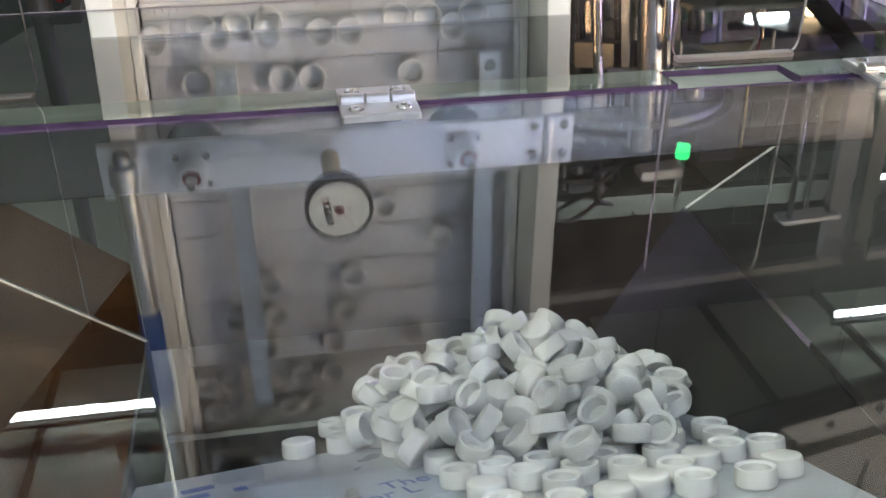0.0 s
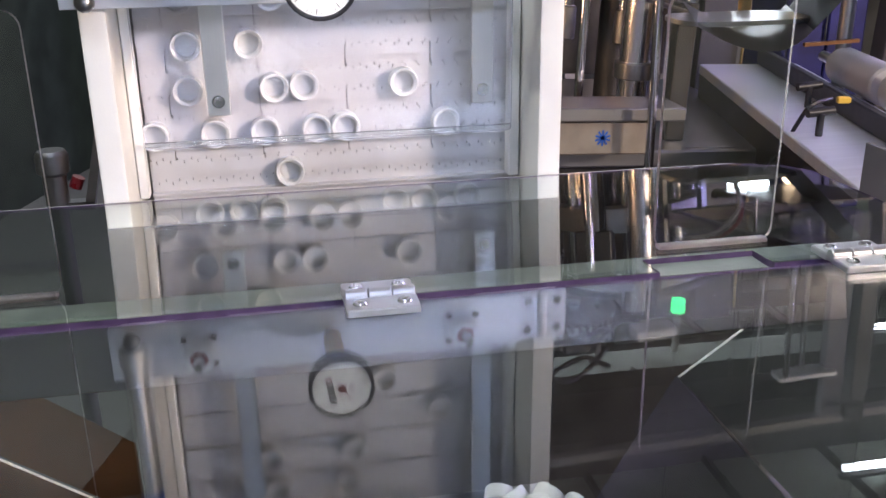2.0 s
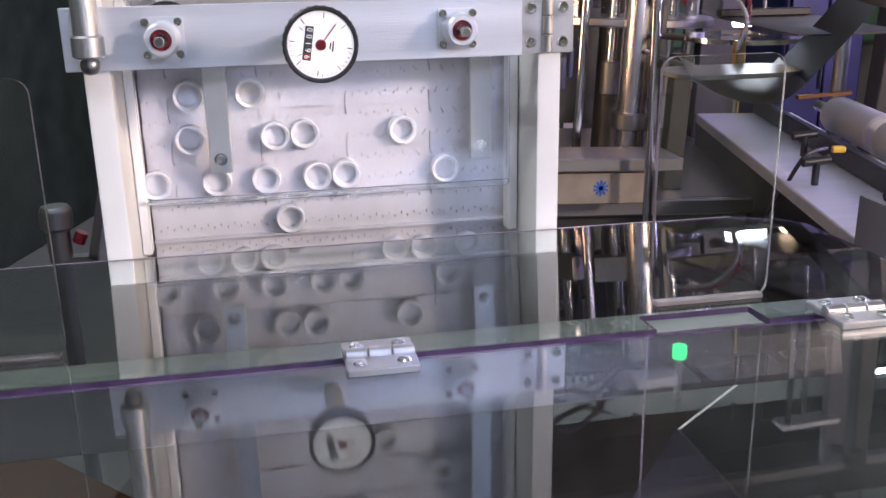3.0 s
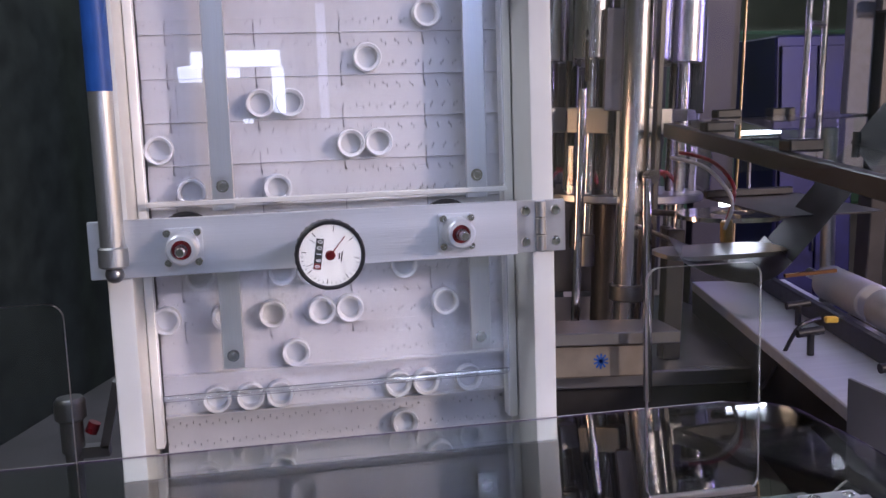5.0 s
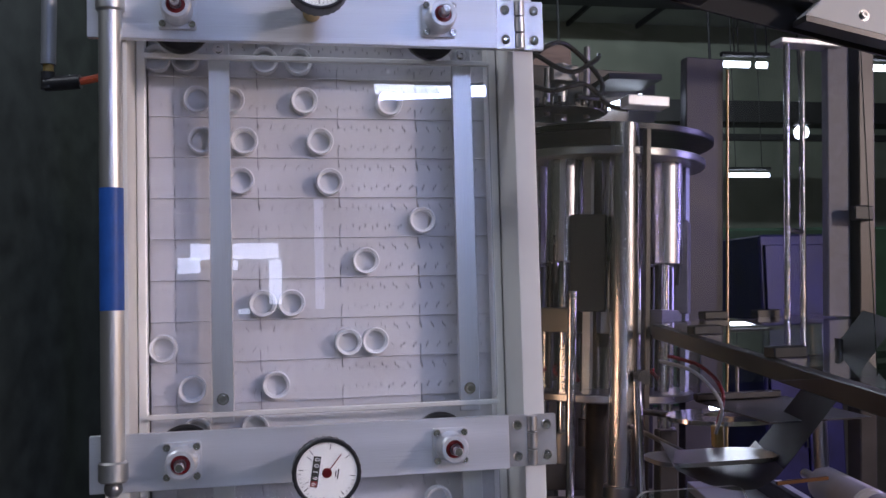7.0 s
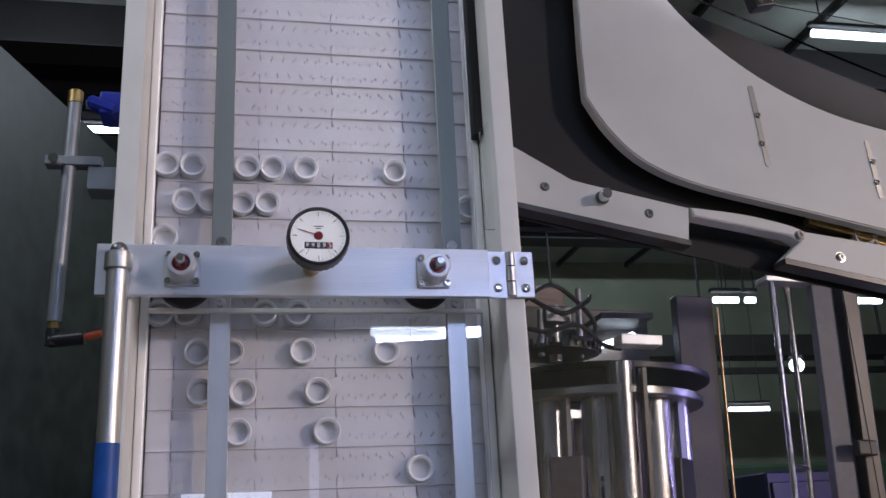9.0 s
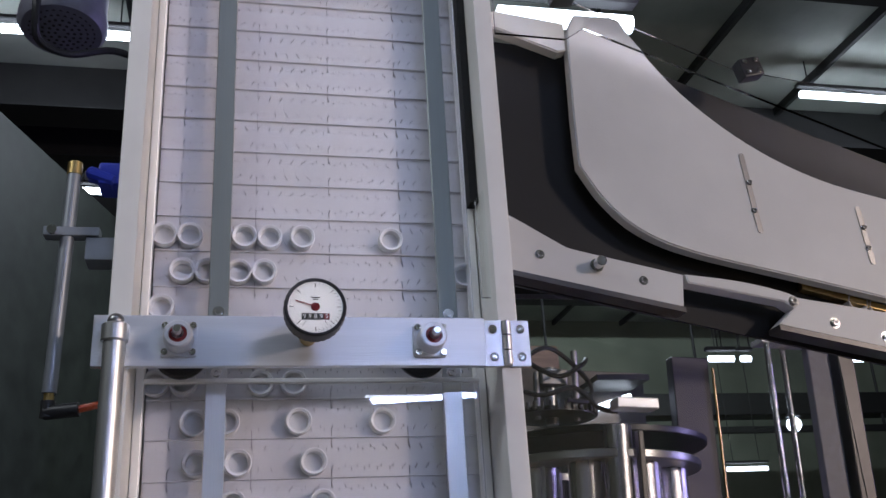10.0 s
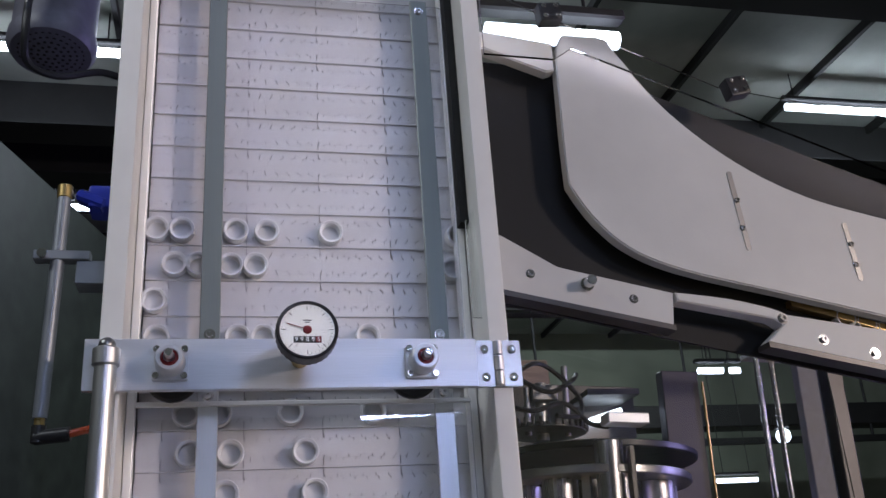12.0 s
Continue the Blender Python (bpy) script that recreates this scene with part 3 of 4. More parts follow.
# elevator stands in a cut-out at the sheet's back edge
back = [(-0.62, 0.731), (0.186, 0.731), (0.186, 0.766), (0.281, 0.766), (0.281, 0.731), (0.455, 0.731), (0.485, 0.90), (0.50, 1.04), (0.485, 1.075), (0.44, 1.105), (-0.62, 1.105)]
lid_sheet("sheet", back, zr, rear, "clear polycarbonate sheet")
part("edge_trim", box(-0.62, 0.44, 1.1052, 1.1072, zr(1.105) - 0.006, zr(1.105)), M_PVC, rear, "pale polished back edge")
front = thing("front_lid", "clear hinged polycarbonate front lid over the hopper", "lid")
lid_sheet("sheet", [(-0.62, 0.30), (0.62, 0.30), (0.62, 0.722), (-0.62, 0.722)], lambda y: 1.380, front, "clear hinged sheet")
hinge(front, pose(-0.030, 0.7225, 1.3805) @ pose(0, 0, 0, -90, 0, 0) @ pose(0, 0, 0, 0, 90, 0) @ Matrix.Scale(0.86, 4))
hinge(front, pose(0.347, 0.7225, 1.3805) @ pose(0, 0, 0, -90, 0, 0) @ pose(0, 0, 0, 0, 90, 0) @ Matrix.Scale(0.86, 4))

# clear upright guards beside the elevator


def guard(name, x0, x1, y, z0, z1, label):
    t = thing(name, label, "guard", "clear upright guards")
    ob = pane(part("pane", prism(rounded(x0, x1, z0, z1, 0.012), y, y + 0.005), M_CLEAR, t))
    ob.data.materials.append(M_EDGEL)
    for f in ob.data.polygons:
        if abs(f.normal.y) < 0.5:
            f.material_index = 1
    part("foot_strip", box(x0 + 0.004, x1 - 0.004, y - 0.003, y + 0.008, z0 - 0.002, z0 + 0.003, 0.001), M_EDGEL, t, "clear glued foot strip")
    return t


guard("splash_guard", 0.206, 0.310, 0.79, 1.376, 1.58, "clear rounded plastic guard pane standing on the lid")
guard("splash_guard", -0.56, -0.257, 0.79, 1.376, 1.583, "clear rounded plastic guard pane standing on the lid")

# ---- hopper ----
M_GASK = mat("pale_gasket", (0.09, 0.11, 0.085), 0.5, 0, 0.25, 30, 0.2, 200)
# stainless darkened to hold the shade in the hopper's right side
M_SHADED = mat("shaded_stainless", (0.10, 0.095, 0.09), 0.42, 0.9, 0.35, 5, 0.3, 70)
M_WELD = mat("bright_weld_bead", (0.75, 0.68, 0.6), 0.5, 0.5, 0.3, 60, 0.8, 200)
M_RIM = mat("grooved_stainless", (0.32, 0.30, 0.31), 0.15, 1.0, 0.12, 6, 0.3, 220, stretch=(0.04, 4, 4))
hop = thing("cap_hopper", "stainless steel cap hopper with a film-covered sloping floor", "hopper")
part("rim_beam", turned(box(-0.60, 0.345, -0.003, 0.003, -0.0485, 0.0, 0.001), pose(0, 0.738, 1.3715, -16.3)), M_RIM, hop, "brushed stainless rim beam")
part("rim_flange", box(-0.60, 0.345, 0.7412, 0.775, 1.3695, 1.3725), M_GASK, hop, "pale green rim gasket")
zf = lambda y: 1.032 - 0.5 * (y - 0.70)
ramp_bm = slope_sheet([(-0.26, 0.30), (0.33, 0.30), (0.33, 0.95), (0.10, 0.93), (-0.05, 0.886), (-0.26, 0.842)], zf, 0.004, 0)
part("sloping_floor", ramp_bm, M_FILM, hop, "grey floor sheet with printed protective film")
part("side_wall", box(-0.272, -0.269, 0.31, 1.09, 0.80, 0.962), M_STEELD, hop, "dark stainless side wall")
part("side_wall", turned(box(-0.0015, 0.0015, 0.31, 1.09, -0.28, 0.0), pose(0.383, 0, 1.078, 0, 30, 0)), M_SHADED, hop, "stainless sloping side wall with shade in its colour")
for a0, a1 in (((-0.60, 1.193), (-0.272, 0.961)), ((0.60, 1.233), (0.384, 1.078))):
    wing = bmesh.new()
    q = [wing.verts.new(v) for v in ((a0[0], 1.085, a0[1]), (a1[0], 1.085, a1[1]), (a1[0], 0.31, a1[1] + 0.02), (a0[0], 0.31, a0[1] + 0.02))]
    wing.faces.new(q)
    bmesh.ops.solidify(wing, geom=wing.faces[:], thickness=0.003)
    # left wing: warm light put into a brown base colour
    part("wing_plate", wing, M_BROWN if a0[0] < 0 else M_SHADED, hop, "sloping stainless wing plate")
    part("weld_edge", rod((a0[0], 1.087, a0[1]), (a1[0], 1.087, a1[1]), 0.0017, 10), M_WELD, hop, "bright weld edge")
# the wing's flap folds up behind its weld; its brown holds an orange glow
flap = bmesh.new()
q = [flap.verts.new(v) for v in ((-0.60, 1.089, 1.197), (-0.272, 1.089, 0.965), (-0.276, 1.10, 1.06), (-0.60, 1.10, 1.31))]
flap.faces.new(q)
bmesh.ops.solidify(flap, geom=flap.faces[:], thickness=0.003)
part("back_flap", flap, M_BROWN, hop, "steel back flap, warm glow in its brown colour")
part("front_wall", box(-0.60, 0.60, 0.296, 0.300, 0.6, 1.373), M_STEELD, hop)
part("outer_wall", box(-0.604, -0.600, 0.3, 1.09, 0.6, 1.37), M_STEELD, hop)
part("outer_wall", box(0.60, 0.604, 0.3, 1.09, 0.6, 1.37), M_STEELD, hop)
part("bottom", box(-0.6, 0.6, 0.3, 1.09, 0.6, 0.604), M_STEELD, hop)
part("leg", box(-0.58, -0.54, 0.33, 0.37, 0, 0.6), M_STEELD, hop)
part("leg", box(0.54, 0.58, 0.33, 0.37, 0, 0.6), M_STEELD, hop)
part("leg", box(-0.58, -0.54, 1.03, 1.07, 0, 0.6), M_STEELD, hop)
part("leg", box(0.54, 0.58, 1.03, 1.07, 0, 0.6), M_STEELD, hop)

# printed words on the film, and bars for what cannot be read
tilt = math.degrees(math.atan(-0.5))


def on_ramp(x, y, turn):
    return pose(x, y, zf(y) + 0.0006) @ pose(0, 0, 0, tilt, 0, 0) @ pose(0, 0, 0, 0, 0, turn)


words("printing", "The", 0.030, on_ramp(-0.012, 0.762, 18), M_BLUEINK, hop, "blue print")
words("printing", "for L", 0.030, on_ramp(-0.03, 0.735, 18), M_BLUEINK, hop, "blue print")
for bx, by, bw in ((-0.20, 0.812, 0.03), (-0.205, 0.79, 0.036), (-0.16, 0.80, 0.012), (0.11, 0.66, 0.05), (0.05, 0.70, 0.03)):
    part("printing", turned(box(-bw / 2, bw / 2, -0.006, 0.006, 0, 0.0003), on_ramp(bx, by, 18)), M_BLUEINK, hop, "unreadable blue print")

# ---- heap of caps in the hopper ----


def heap_height(x, y):
    d = math.hypot((x - 0.15) / (0.22 if x < 0.15 else 0.19), (y - 0.95) / 0.24)
    return 0.125 * max(0.0, 1 - d) ** 0.8


placed = []
rng = random.Random(5)


def try_cap(x, y, up, loose):
    z = zf(y) + up
    p = Vector((x, y, z))
    need = 0.0235 if loose else 0.0345
    if all((p - q).length > need for q in placed):
        placed.append(p)
        slope_m = pose(0, 0, 0, tilt, 0, 0)
        if loose:
            spin = pose(0, 0, 0, rng.gauss(15, 34) + (180 if rng.random() < 0.22 else 0), rng.gauss(0, 34), rng.uniform(0, 360))
        else:
            spin = pose(0, 0, 0, rng.choice((0, 0, 0, 180)), 0, 0) @ pose(0, 0, 0, 0, 0, rng.uniform(0, 360))
        m = Matrix.Translation(p) @ slope_m @ spin @ pose(0, 0, -CAP_H / 2)
        cap(m, "white ribbed plastic screw cap in the heap", "caps in the hopper")


for _ in range(2600):
    x, y = rng.uniform(-0.13, 0.31), rng.uniform(0.60, 0.955)
    # the heap's near boundary runs aslant
    if y < 0.64 + 0.1 * abs(x - 0.16) or x < (0.02 - (y - 0.743) * 0.33 if y < 0.86 else -0.05 - (y - 0.86) * 0.6) or x > 0.32 - max(0, y - 0.68) * 0.25:
        continue
    try_cap(x, y, 0.0095, False)
for layer in range(1, 7):
    for _ in range(900):
        x, y = rng.uniform(-0.13, 0.31), rng.uniform(0.66, 1.1)
        h = heap_height(x, y)
        u = 0.010 + layer * 0.018
        if y > 0.94 and u < 0.03:
            continue
        if u < h + 0.012:
            try_cap(x, y, u + rng.uniform(-0.004, 0.004), True)
for x, y in ((-0.235, 0.72), (-0.015, 0.79), (-0.105, 0.885)):
    try_cap(x, y, 0.0095, False)

# ---- white chute plates above ----
M_CHUTE = mat("milky_polyethylene", (0.66, 0.66, 0.63), 0.45, 0, 0.10, 6, 0.15, 300)
chute = thing("cap_chute", "white plastic cap chute with a black back plate and clear cover", "chute")


def spline(pts, n=6):
    out = []
    p = [Vector((a, b)) for a, b in pts]
    for i in range(len(p) - 1):
        a, b, c, d = p[max(i - 1, 0)], p[i], p[i + 1], p[min(i + 2, len(p) - 1)]
        for s in range(n):
            t = s / n
            q = 0.5 * (2 * b + (c - a) * t + (2 * a - 5 * b + 4 * c - d) * t * t + (3 * b - a - 3 * c + d) * t ** 3)
            out.append((q.x, q.y))
    out.append(tuple(pts[-1]))
    return out


upper = [(0.377, 2.630)] + spline([(0.363, 2.600), (0.358, 2.45), (0.358, 2.368)], 2)
upper += spline([(0.358, 2.368), (0.39, 2.315), (0.44, 2.268), (0.52, 2.235), (0.68, 2.20), (0.85, 2.163), (1.15, 2.095)], 5)[1:]
upper += [(1.15, 2.30)] + spline([(1.15, 2.30), (0.98, 2.306), (0.88, 2.328), (0.75, 2.362), (0.64, 2.417), (0.54, 2.50), (0.467, 2.598), (0.45, 2.630)], 5)[1:]
part("upper_plate", prism(upper, 1.165, 1.185, 0.002), M_CHUTE, chute, "curved white upper guide plate")
lower = [(0.231, 2.292), (0.252, 2.281), (0.325, 2.238), (0.345, 2.233), (0.497, 2.200), (0.490, 2.150), (0.231, 2.203)]
part("lower_plate", prism(lower, 1.165, 1.185, 0.002), M_CHUTE, chute, "white lower guide plate")
lower2 = spline([(0.497, 2.199), (0.58, 2.190), (0.645, 2.176), (0.67, 2.166)], 3) + [(0.84, 2.141), (1.15, 2.075), (1.15, 2.02), (0.63, 2.125), (0.66, 2.150), (0.645, 2.160), (0.50, 2.186)]
part("lower_plate", prism(lower2, 1.160, 1.185, 0.0015), M_CHUTE, chute, "white lower guide plate")
part("steel_edge", prism([(0.231, 2.203), (0.49, 2.15), (0.49, 2.142), (0.231, 2.195)], 1.160, 1.19), M_GUN, chute)
part("steel_edge", prism([(0.63, 2.125), (1.15, 2.02), (1.15, 2.012), (0.63, 2.117)], 1.158, 1.19), M_GUN, chute)
part("back_plate", prism([(0.229, 2.20), (1.15, 2.01), (1.15, 2.33), (0.80, 2.455), (0.62, 2.525), (0.46, 2.585), (0.229, 2.60)], 1.206, 1.212), M_DARK, chute, "black back plate")
part("upper_block", prism([(0.232, 2.628), (0.358, 2.612), (0.358, 2.565), (0.345, 2.56), (0.232, 2.60)], 1.165, 1.185, 0.002), M_CHUTE, chute, "white upper block")
cv = pane(part("cover", prism([(0.24, 2.57), (0.35, 2.568), (0.38, 2.59), (1.15, 2.30), (1.15, 2.47), (0.62, 2.535), (0.345, 2.645), (0.24, 2.69)], 1.140, 1.145), M_CLEAR, chute, "clear plastic chute cover"))
part("bronze_strip", prism([(0.70, 2.190), (0.86, 2.150), (0.86, 2.160), (0.70, 2.200)], 1.19, 1.205), M_BRASS, chute)
for x, z in ((0.284, 2.226), (0.434, 2.190)):
    screw(chute, (x, 1.1645, z), 0.0045)
part("bolt", merge(rod((0.365, 1.165, 2.210), (0.365, 1.140, 2.210), 0.0075, 20, chamfer=0.001), rod((0.365, 1.165, 2.210), (0.365, 1.160, 2.210), 0.010, 20)), M_CHROME, chute)
for x, z in ((0.66, 2.160), (0.72, 2.128), (0.80, 2.107)):
    screw(chute, (x, 1.1595, z), 0.0055)
for x, z0, z1 in ((0.615, 2.40, 2.268), (0.795, 2.318, 2.222)):
    part("slot", turned(prism(rounded(-0.0042, 0.0042, (z1 - z0) / 2, (z0 - z1) / 2, 0.004), 1.1638, 1.1655), pose(x + 0.012, 0, (z0 + z1) / 2, 0, -4, 0)), M_STEELD, chute, "dark adjustment slot")
    for zz in (0.25, 0.75):
        screw(chute, (x + 0.012, 1.1635, z0 + (z1 - z0) * (0.2 + zz * 0.7)), 0.003)


def clamp(x, z, tilt=0, y=1.13):
    t = thing("panel_clamp", "small black plastic panel clamp with screws", "clamp", "panel clamps")
    m = pose(x, y, z, 0, tilt, 0)
    part("body", turned(box(-0.018, 0.018, -0.012, 0.012, -0.016, 0.016, 0.003, 2), m), M_BLACK, t)
    for dx in (-0.01, 0.01):
        for dz in (-0.009, 0.009):
            part("screw", turned(lathe([(0, 0.002), (0.0022, 0.002), (0.003, 0.003), (0.004, 0.002), (0.004, 0)], 12), m @ pose(dx, -0.012, dz, 90)), M_CHROME, t)


clamp(0.345, 2.640, -6)
clamp(0.640, 2.528, -14)

# caps waiting in the chute
for i in range(7):
    cx = 0.789 + i * 0.0345
    cap(pose(cx, 1.2055, 2.172 - (cx - 0.789) * 0.215, 90, 0, 0), "white ribbed plastic screw cap standing in the chute", "caps in the chute")

# ---- air jet cylinder at the side ----
air = thing("air_cylinder", "slim grey air cylinder on a bracket beside the elevator", "cylinder")
part("barrel", rod((-0.341, 1.16, 2.033), (-0.336, 1.16, 2.318), 0.0085, 20), M_ANOD, air)
part("muffler", rod((-0.336, 1.16, 2.318), (-0.336, 1.16, 2.336), 0.0095, 12, chamfer=0.001), M_BRASS, air, "brass silencer")
part("arm", box(-0.365, -0.298, 1.150, 1.170, 2.231, 2.243, 0.001), M_ANOD, air)
part("bracket", merge(box(-0.314, -0.276, 1.1525, 1.19, 2.200, 2.2305, 0.001)), M_ANOD, air)
part("screw", rod((-0.354, 1.149, 2.237), (-0.354, 1.144, 2.237), 0.006, 14), M_CHROME, air)
part("elbow", merge(rod((-0.341, 1.16, 2.004), (-0.341, 1.16, 2.024), 0.0085, 14), rod((-0.344, 1.16, 2.010), (-0.305, 1.155, 2.013), 0.0085, 14)), M_BLACK, air, "black push-in elbow")
part("nipple", rod((-0.341, 1.16, 2.022), (-0.341, 1.16, 2.034), 0.006, 10), M_BRASS, air)
part("hose", tube([(-0.306, 1.155, 2.013), (-0.29, 1.16, 2.018), (-0.270, 1.19, 2.03), (-0.262, 1.30, 2.05)], 0.0045), mat("orange_hose", (0.55, 0.09, 0.03), 0.3, 0, 0.1, 60, 0.05), air, "orange air hose")
silencer = thing("blue_valve_knob", "blue plastic valve body behind the elevator rail", "valve")
part("body", merge(box(-0.310, -0.276, 1.17, 1.22, 2.313, 2.345, 0.006, 2), turned(box(-0.02, 0.02, -0.012, 0.012, -0.008, 0.008, 0.004), pose(-0.305, 1.18, 2.325, 0, 20, 0))), M_BLUEP, silencer)
part("port", rod((-0.326, 1.18, 2.328), (-0.31, 1.18, 2.328), 0.006), M_PVC, silencer)

# motor at the top
motor = thing("gear_motor", "dark grey electric motor with a perforated fan cover", "motor")
MX, MY, MZ = -0.412, 1.36, 2.655
part("body", turned(lathe([(0, 0.30), (0.066, 0.30), (0.070, 0.29), (0.070, 0.03), (0.074, 0.03), (0.074, 0.012), (0.066, 0.0), (0.02, -0.004), (0, -0.004)], 48), pose(MX, MY, MZ + 0.01, -8, 0, 0) @ Matrix.Scale(0.92, 4)), M_MOTOR, motor)
holes = bmesh.new()
for r in range(1, 6):
    for k in range(r * 6):
        a = 2 * math.pi * k / (r * 6)
        hb = lathe([(0, 0), (0.003, 0), (0.003, 0.0004), (0, 0.0004)], 8)
        turned(hb, Matrix.Translation((0.0105 * r * math.cos(a), 0.0105 * r * math.sin(a), -0.0042 + max(0, r - 2) * 0.001)))
        me = bpy.data.meshes.new("h")
        hb.to_mesh(me)
        hb.free()
        holes.from_mesh(me)
        bpy.data.meshes.remove(me)
tagged(part("vent_perforation", turned(holes, pose(MX, MY, MZ + 0.01, -8, 0, 0) @ Matrix.Scale(0.92, 4)), M_INK, motor, "dark fan vent holes"), kind="stuff")
part("terminal_box", box(MX - 0.05, MX + 0.03, MY - 0.115, MY - 0.06, MZ + 0.10, MZ + 0.2, 0.006), M_MOTOR, motor)
part("gland", rod((MX - 0.02, MY - 0.09, MZ + 0.06), (MX - 0.02, MY - 0.09, MZ + 0.1), 0.011), M_CHROME, motor)
part("cable", tube([(MX - 0.02, MY - 0.09, MZ + 0.07), (MX - 0.022, MY - 0.085, MZ), (MX - 0.02, MY - 0.06, MZ - 0.045), (MX + 0.02, MY - 0.03, MZ - 0.05), (MX + 0.08, MY, MZ - 0.02), (MX + 0.14, MY + 0.02, MZ - 0.03)], 0.006), M_BLACK, motor, "black motor cable")
part("mount", box(MX + 0.06, MX + 0.15, MY - 0.02, MY + 0.04, MZ + 0.22, MZ + 0.26), M_STEELD, motor)

# dark curtain panel beside the elevator
cur = thing("dark_panel", "tall dark green matt partition behind the elevator", "panel", kind="structure")
part("panel", turned(box(-0.02, 0.02, -1.1, 4.0, 0, 4.75), pose(-1.54, 5.64, 0, 0, 0, -17.1)), M_SCREEN, cur)

# fittings at the foot of the panel
fit_l = thing("pipe_fitting", "small grey fitting with a red ring beside the hopper", "fitting")
fit_l.matrix_basis = pose(0.046, 0, 0.0)
part("body", turned(lathe([(0, 0.03), (0.018, 0.03), (0.022, 0.024), (0.022, 0.0), (0.016, -0.005), (0.016, -0.05), (0, -0.05)], 24), pose(-0.44, 1.45, 1.30)), M_STEELD, fit_l)
part("ring", rod((-0.415, 1.45, 1.275), (-0.408, 1.45, 1.29), 0.009, 14), M_RED, fit_l, "red ring")
part("bracket", merge(turned(box(-0.006, 0.006, -0.01, 0.01, -0.05, 0.05), pose(-0.385, 1.45, 1.30, 0, 14, 0)), box(-0.43, -0.39, 1.44, 1.46, 1.24, 1.256)), M_STEELD, fit_l)
part("stem", rod((-0.44, 1.45, 0.0), (-0.44, 1.45, 1.26), 0.012), M_STEELD, fit_l)

# ---- capping machine beyond ----
M_SATIN = mat("satin_steel", (0.66, 0.65, 0.68), 0.27, 1.0, 0.12, 8, 0.3, 120, stretch=(6, 6, 0.25))
TX, TY = 0.93, 2.72
# the capping machine stands a little aslant to the elevator
ASLANT = Matrix.Translation((1.0, 2.5, 1.95)) @ pose(0, 0, 0, 0, 2.7, 0) @ Matrix.Translation((-1.0, -2.5, -1.95))
frame_m = thing("capping_machine", "stainless capping machine frame with polished column", "machine")
frame_m.matrix_basis = ASLANT
part("column", rod((0.893, 2.46, 0.9), (0.893, 2.46, 2.22), 0.039, 32), M_SATIN, frame_m, "polished steel column")
part("collar", rod((0.893, 2.46, 1.19), (0.893, 2.46, 1.235), 0.051, 32, chamfer=0.004), M_STEEL, frame_m)
part("top_disc", turned(lathe([(0, 0), (0.335, 0), (0.34, 0.004), (0.34, 0.020), (0.33, 0.024), (0, 0.024)], 64), pose(TX + 0.08, TY + 0.19, 2.232)), M_BLACK, frame_m, "black top disc")
part("base_table", box(0.45, 1.35, 2.2, 3.2, 1.02, 1.06, 0.004), M_STEEL, frame_m)
part("base_cabinet", box(0.48, 1.32, 2.25, 3.15, 0.0, 1.019), M_GUN, frame_m)
part("front_rail", box(0.45, 0.86, 2.05, 2.19, 1.165, 1.195, 0.003), M_STEELD, frame_m, "worn steel front plate")
part("switch_box", box(0.50, 0.80, 2.07, 2.18, 1.085, 1.162, 0.004), mat("beige_paint", (0.26, 0.22, 0.17), 0.5, 0, 0.2, 20), frame_m, "beige switch box")
burst = merge(*[turned(box(-0.0022, 0.0022, -0.0008, 0.0, -0.018, 0.018), pose(0.675, 2.0696, 1.124, 0, k * 36, 0)) for k in range(5)])
part("sticker", burst, M_BLUE, frame_m, "blue star sticker")
part("base_bracket", box(0.93, 0.98, 2.30, 2.34, 1.06, 1.40, 0.003), M_GUN, frame_m, "dark angle bracket")
part("thin_post", rod((0.69, 2.3, 1.06), (0.69, 2.3, 1.75), 0.011, 16), M_CHROME, frame_m)
part("square_post", box(0.93, 0.945, 2.40, 2.43, 1.06, 2.2, 0.002), M_GUN, frame_m)
part("knob", rod((0.92, 2.38, 1.53), (0.92, 2.41, 1.53), 0.018, 16), M_BLACK, frame_m, "black clamp knob")
sprk = lathe([(0, 0), (0.125, 0), (0.125, 0.012), (0, 0.012)], 48)
part("chain", turned(merge(*[turned(box(-0.006, 0.006, -0.004, 0.004, 0.012, 0.034, 0.001), pose(0.128 * math.cos(k * 0.1745), 0.128 * math.sin(k * 0.1745), 0, 0, 0, k * 10)) for k in range(36)]), pose(0.76, 2.62, 2.262)), M_GUN, frame_m, "dark roller chain")
part("drive_sprocket", turned(sprk, pose(0.76, 2.62, 2.27)), M_BLACK, frame_m, "dark drive sprocket")
part("drive_shaft", rod((0.76, 2.62, 2.25), (0.76, 2.62, 2.42), 0.018, 18), M_STEEL, frame_m)
part("drive_head", merge(box(0.72, 0.80, 2.58, 2.66, 2.36, 2.41, 0.004), rod((0.83, 2.6, 2.26), (0.83, 2.6, 2.47), 0.009), rod((0.71, 2.6, 2.26), (0.71, 2.6, 2.40), 0.009)), M_STEELD, frame_m)
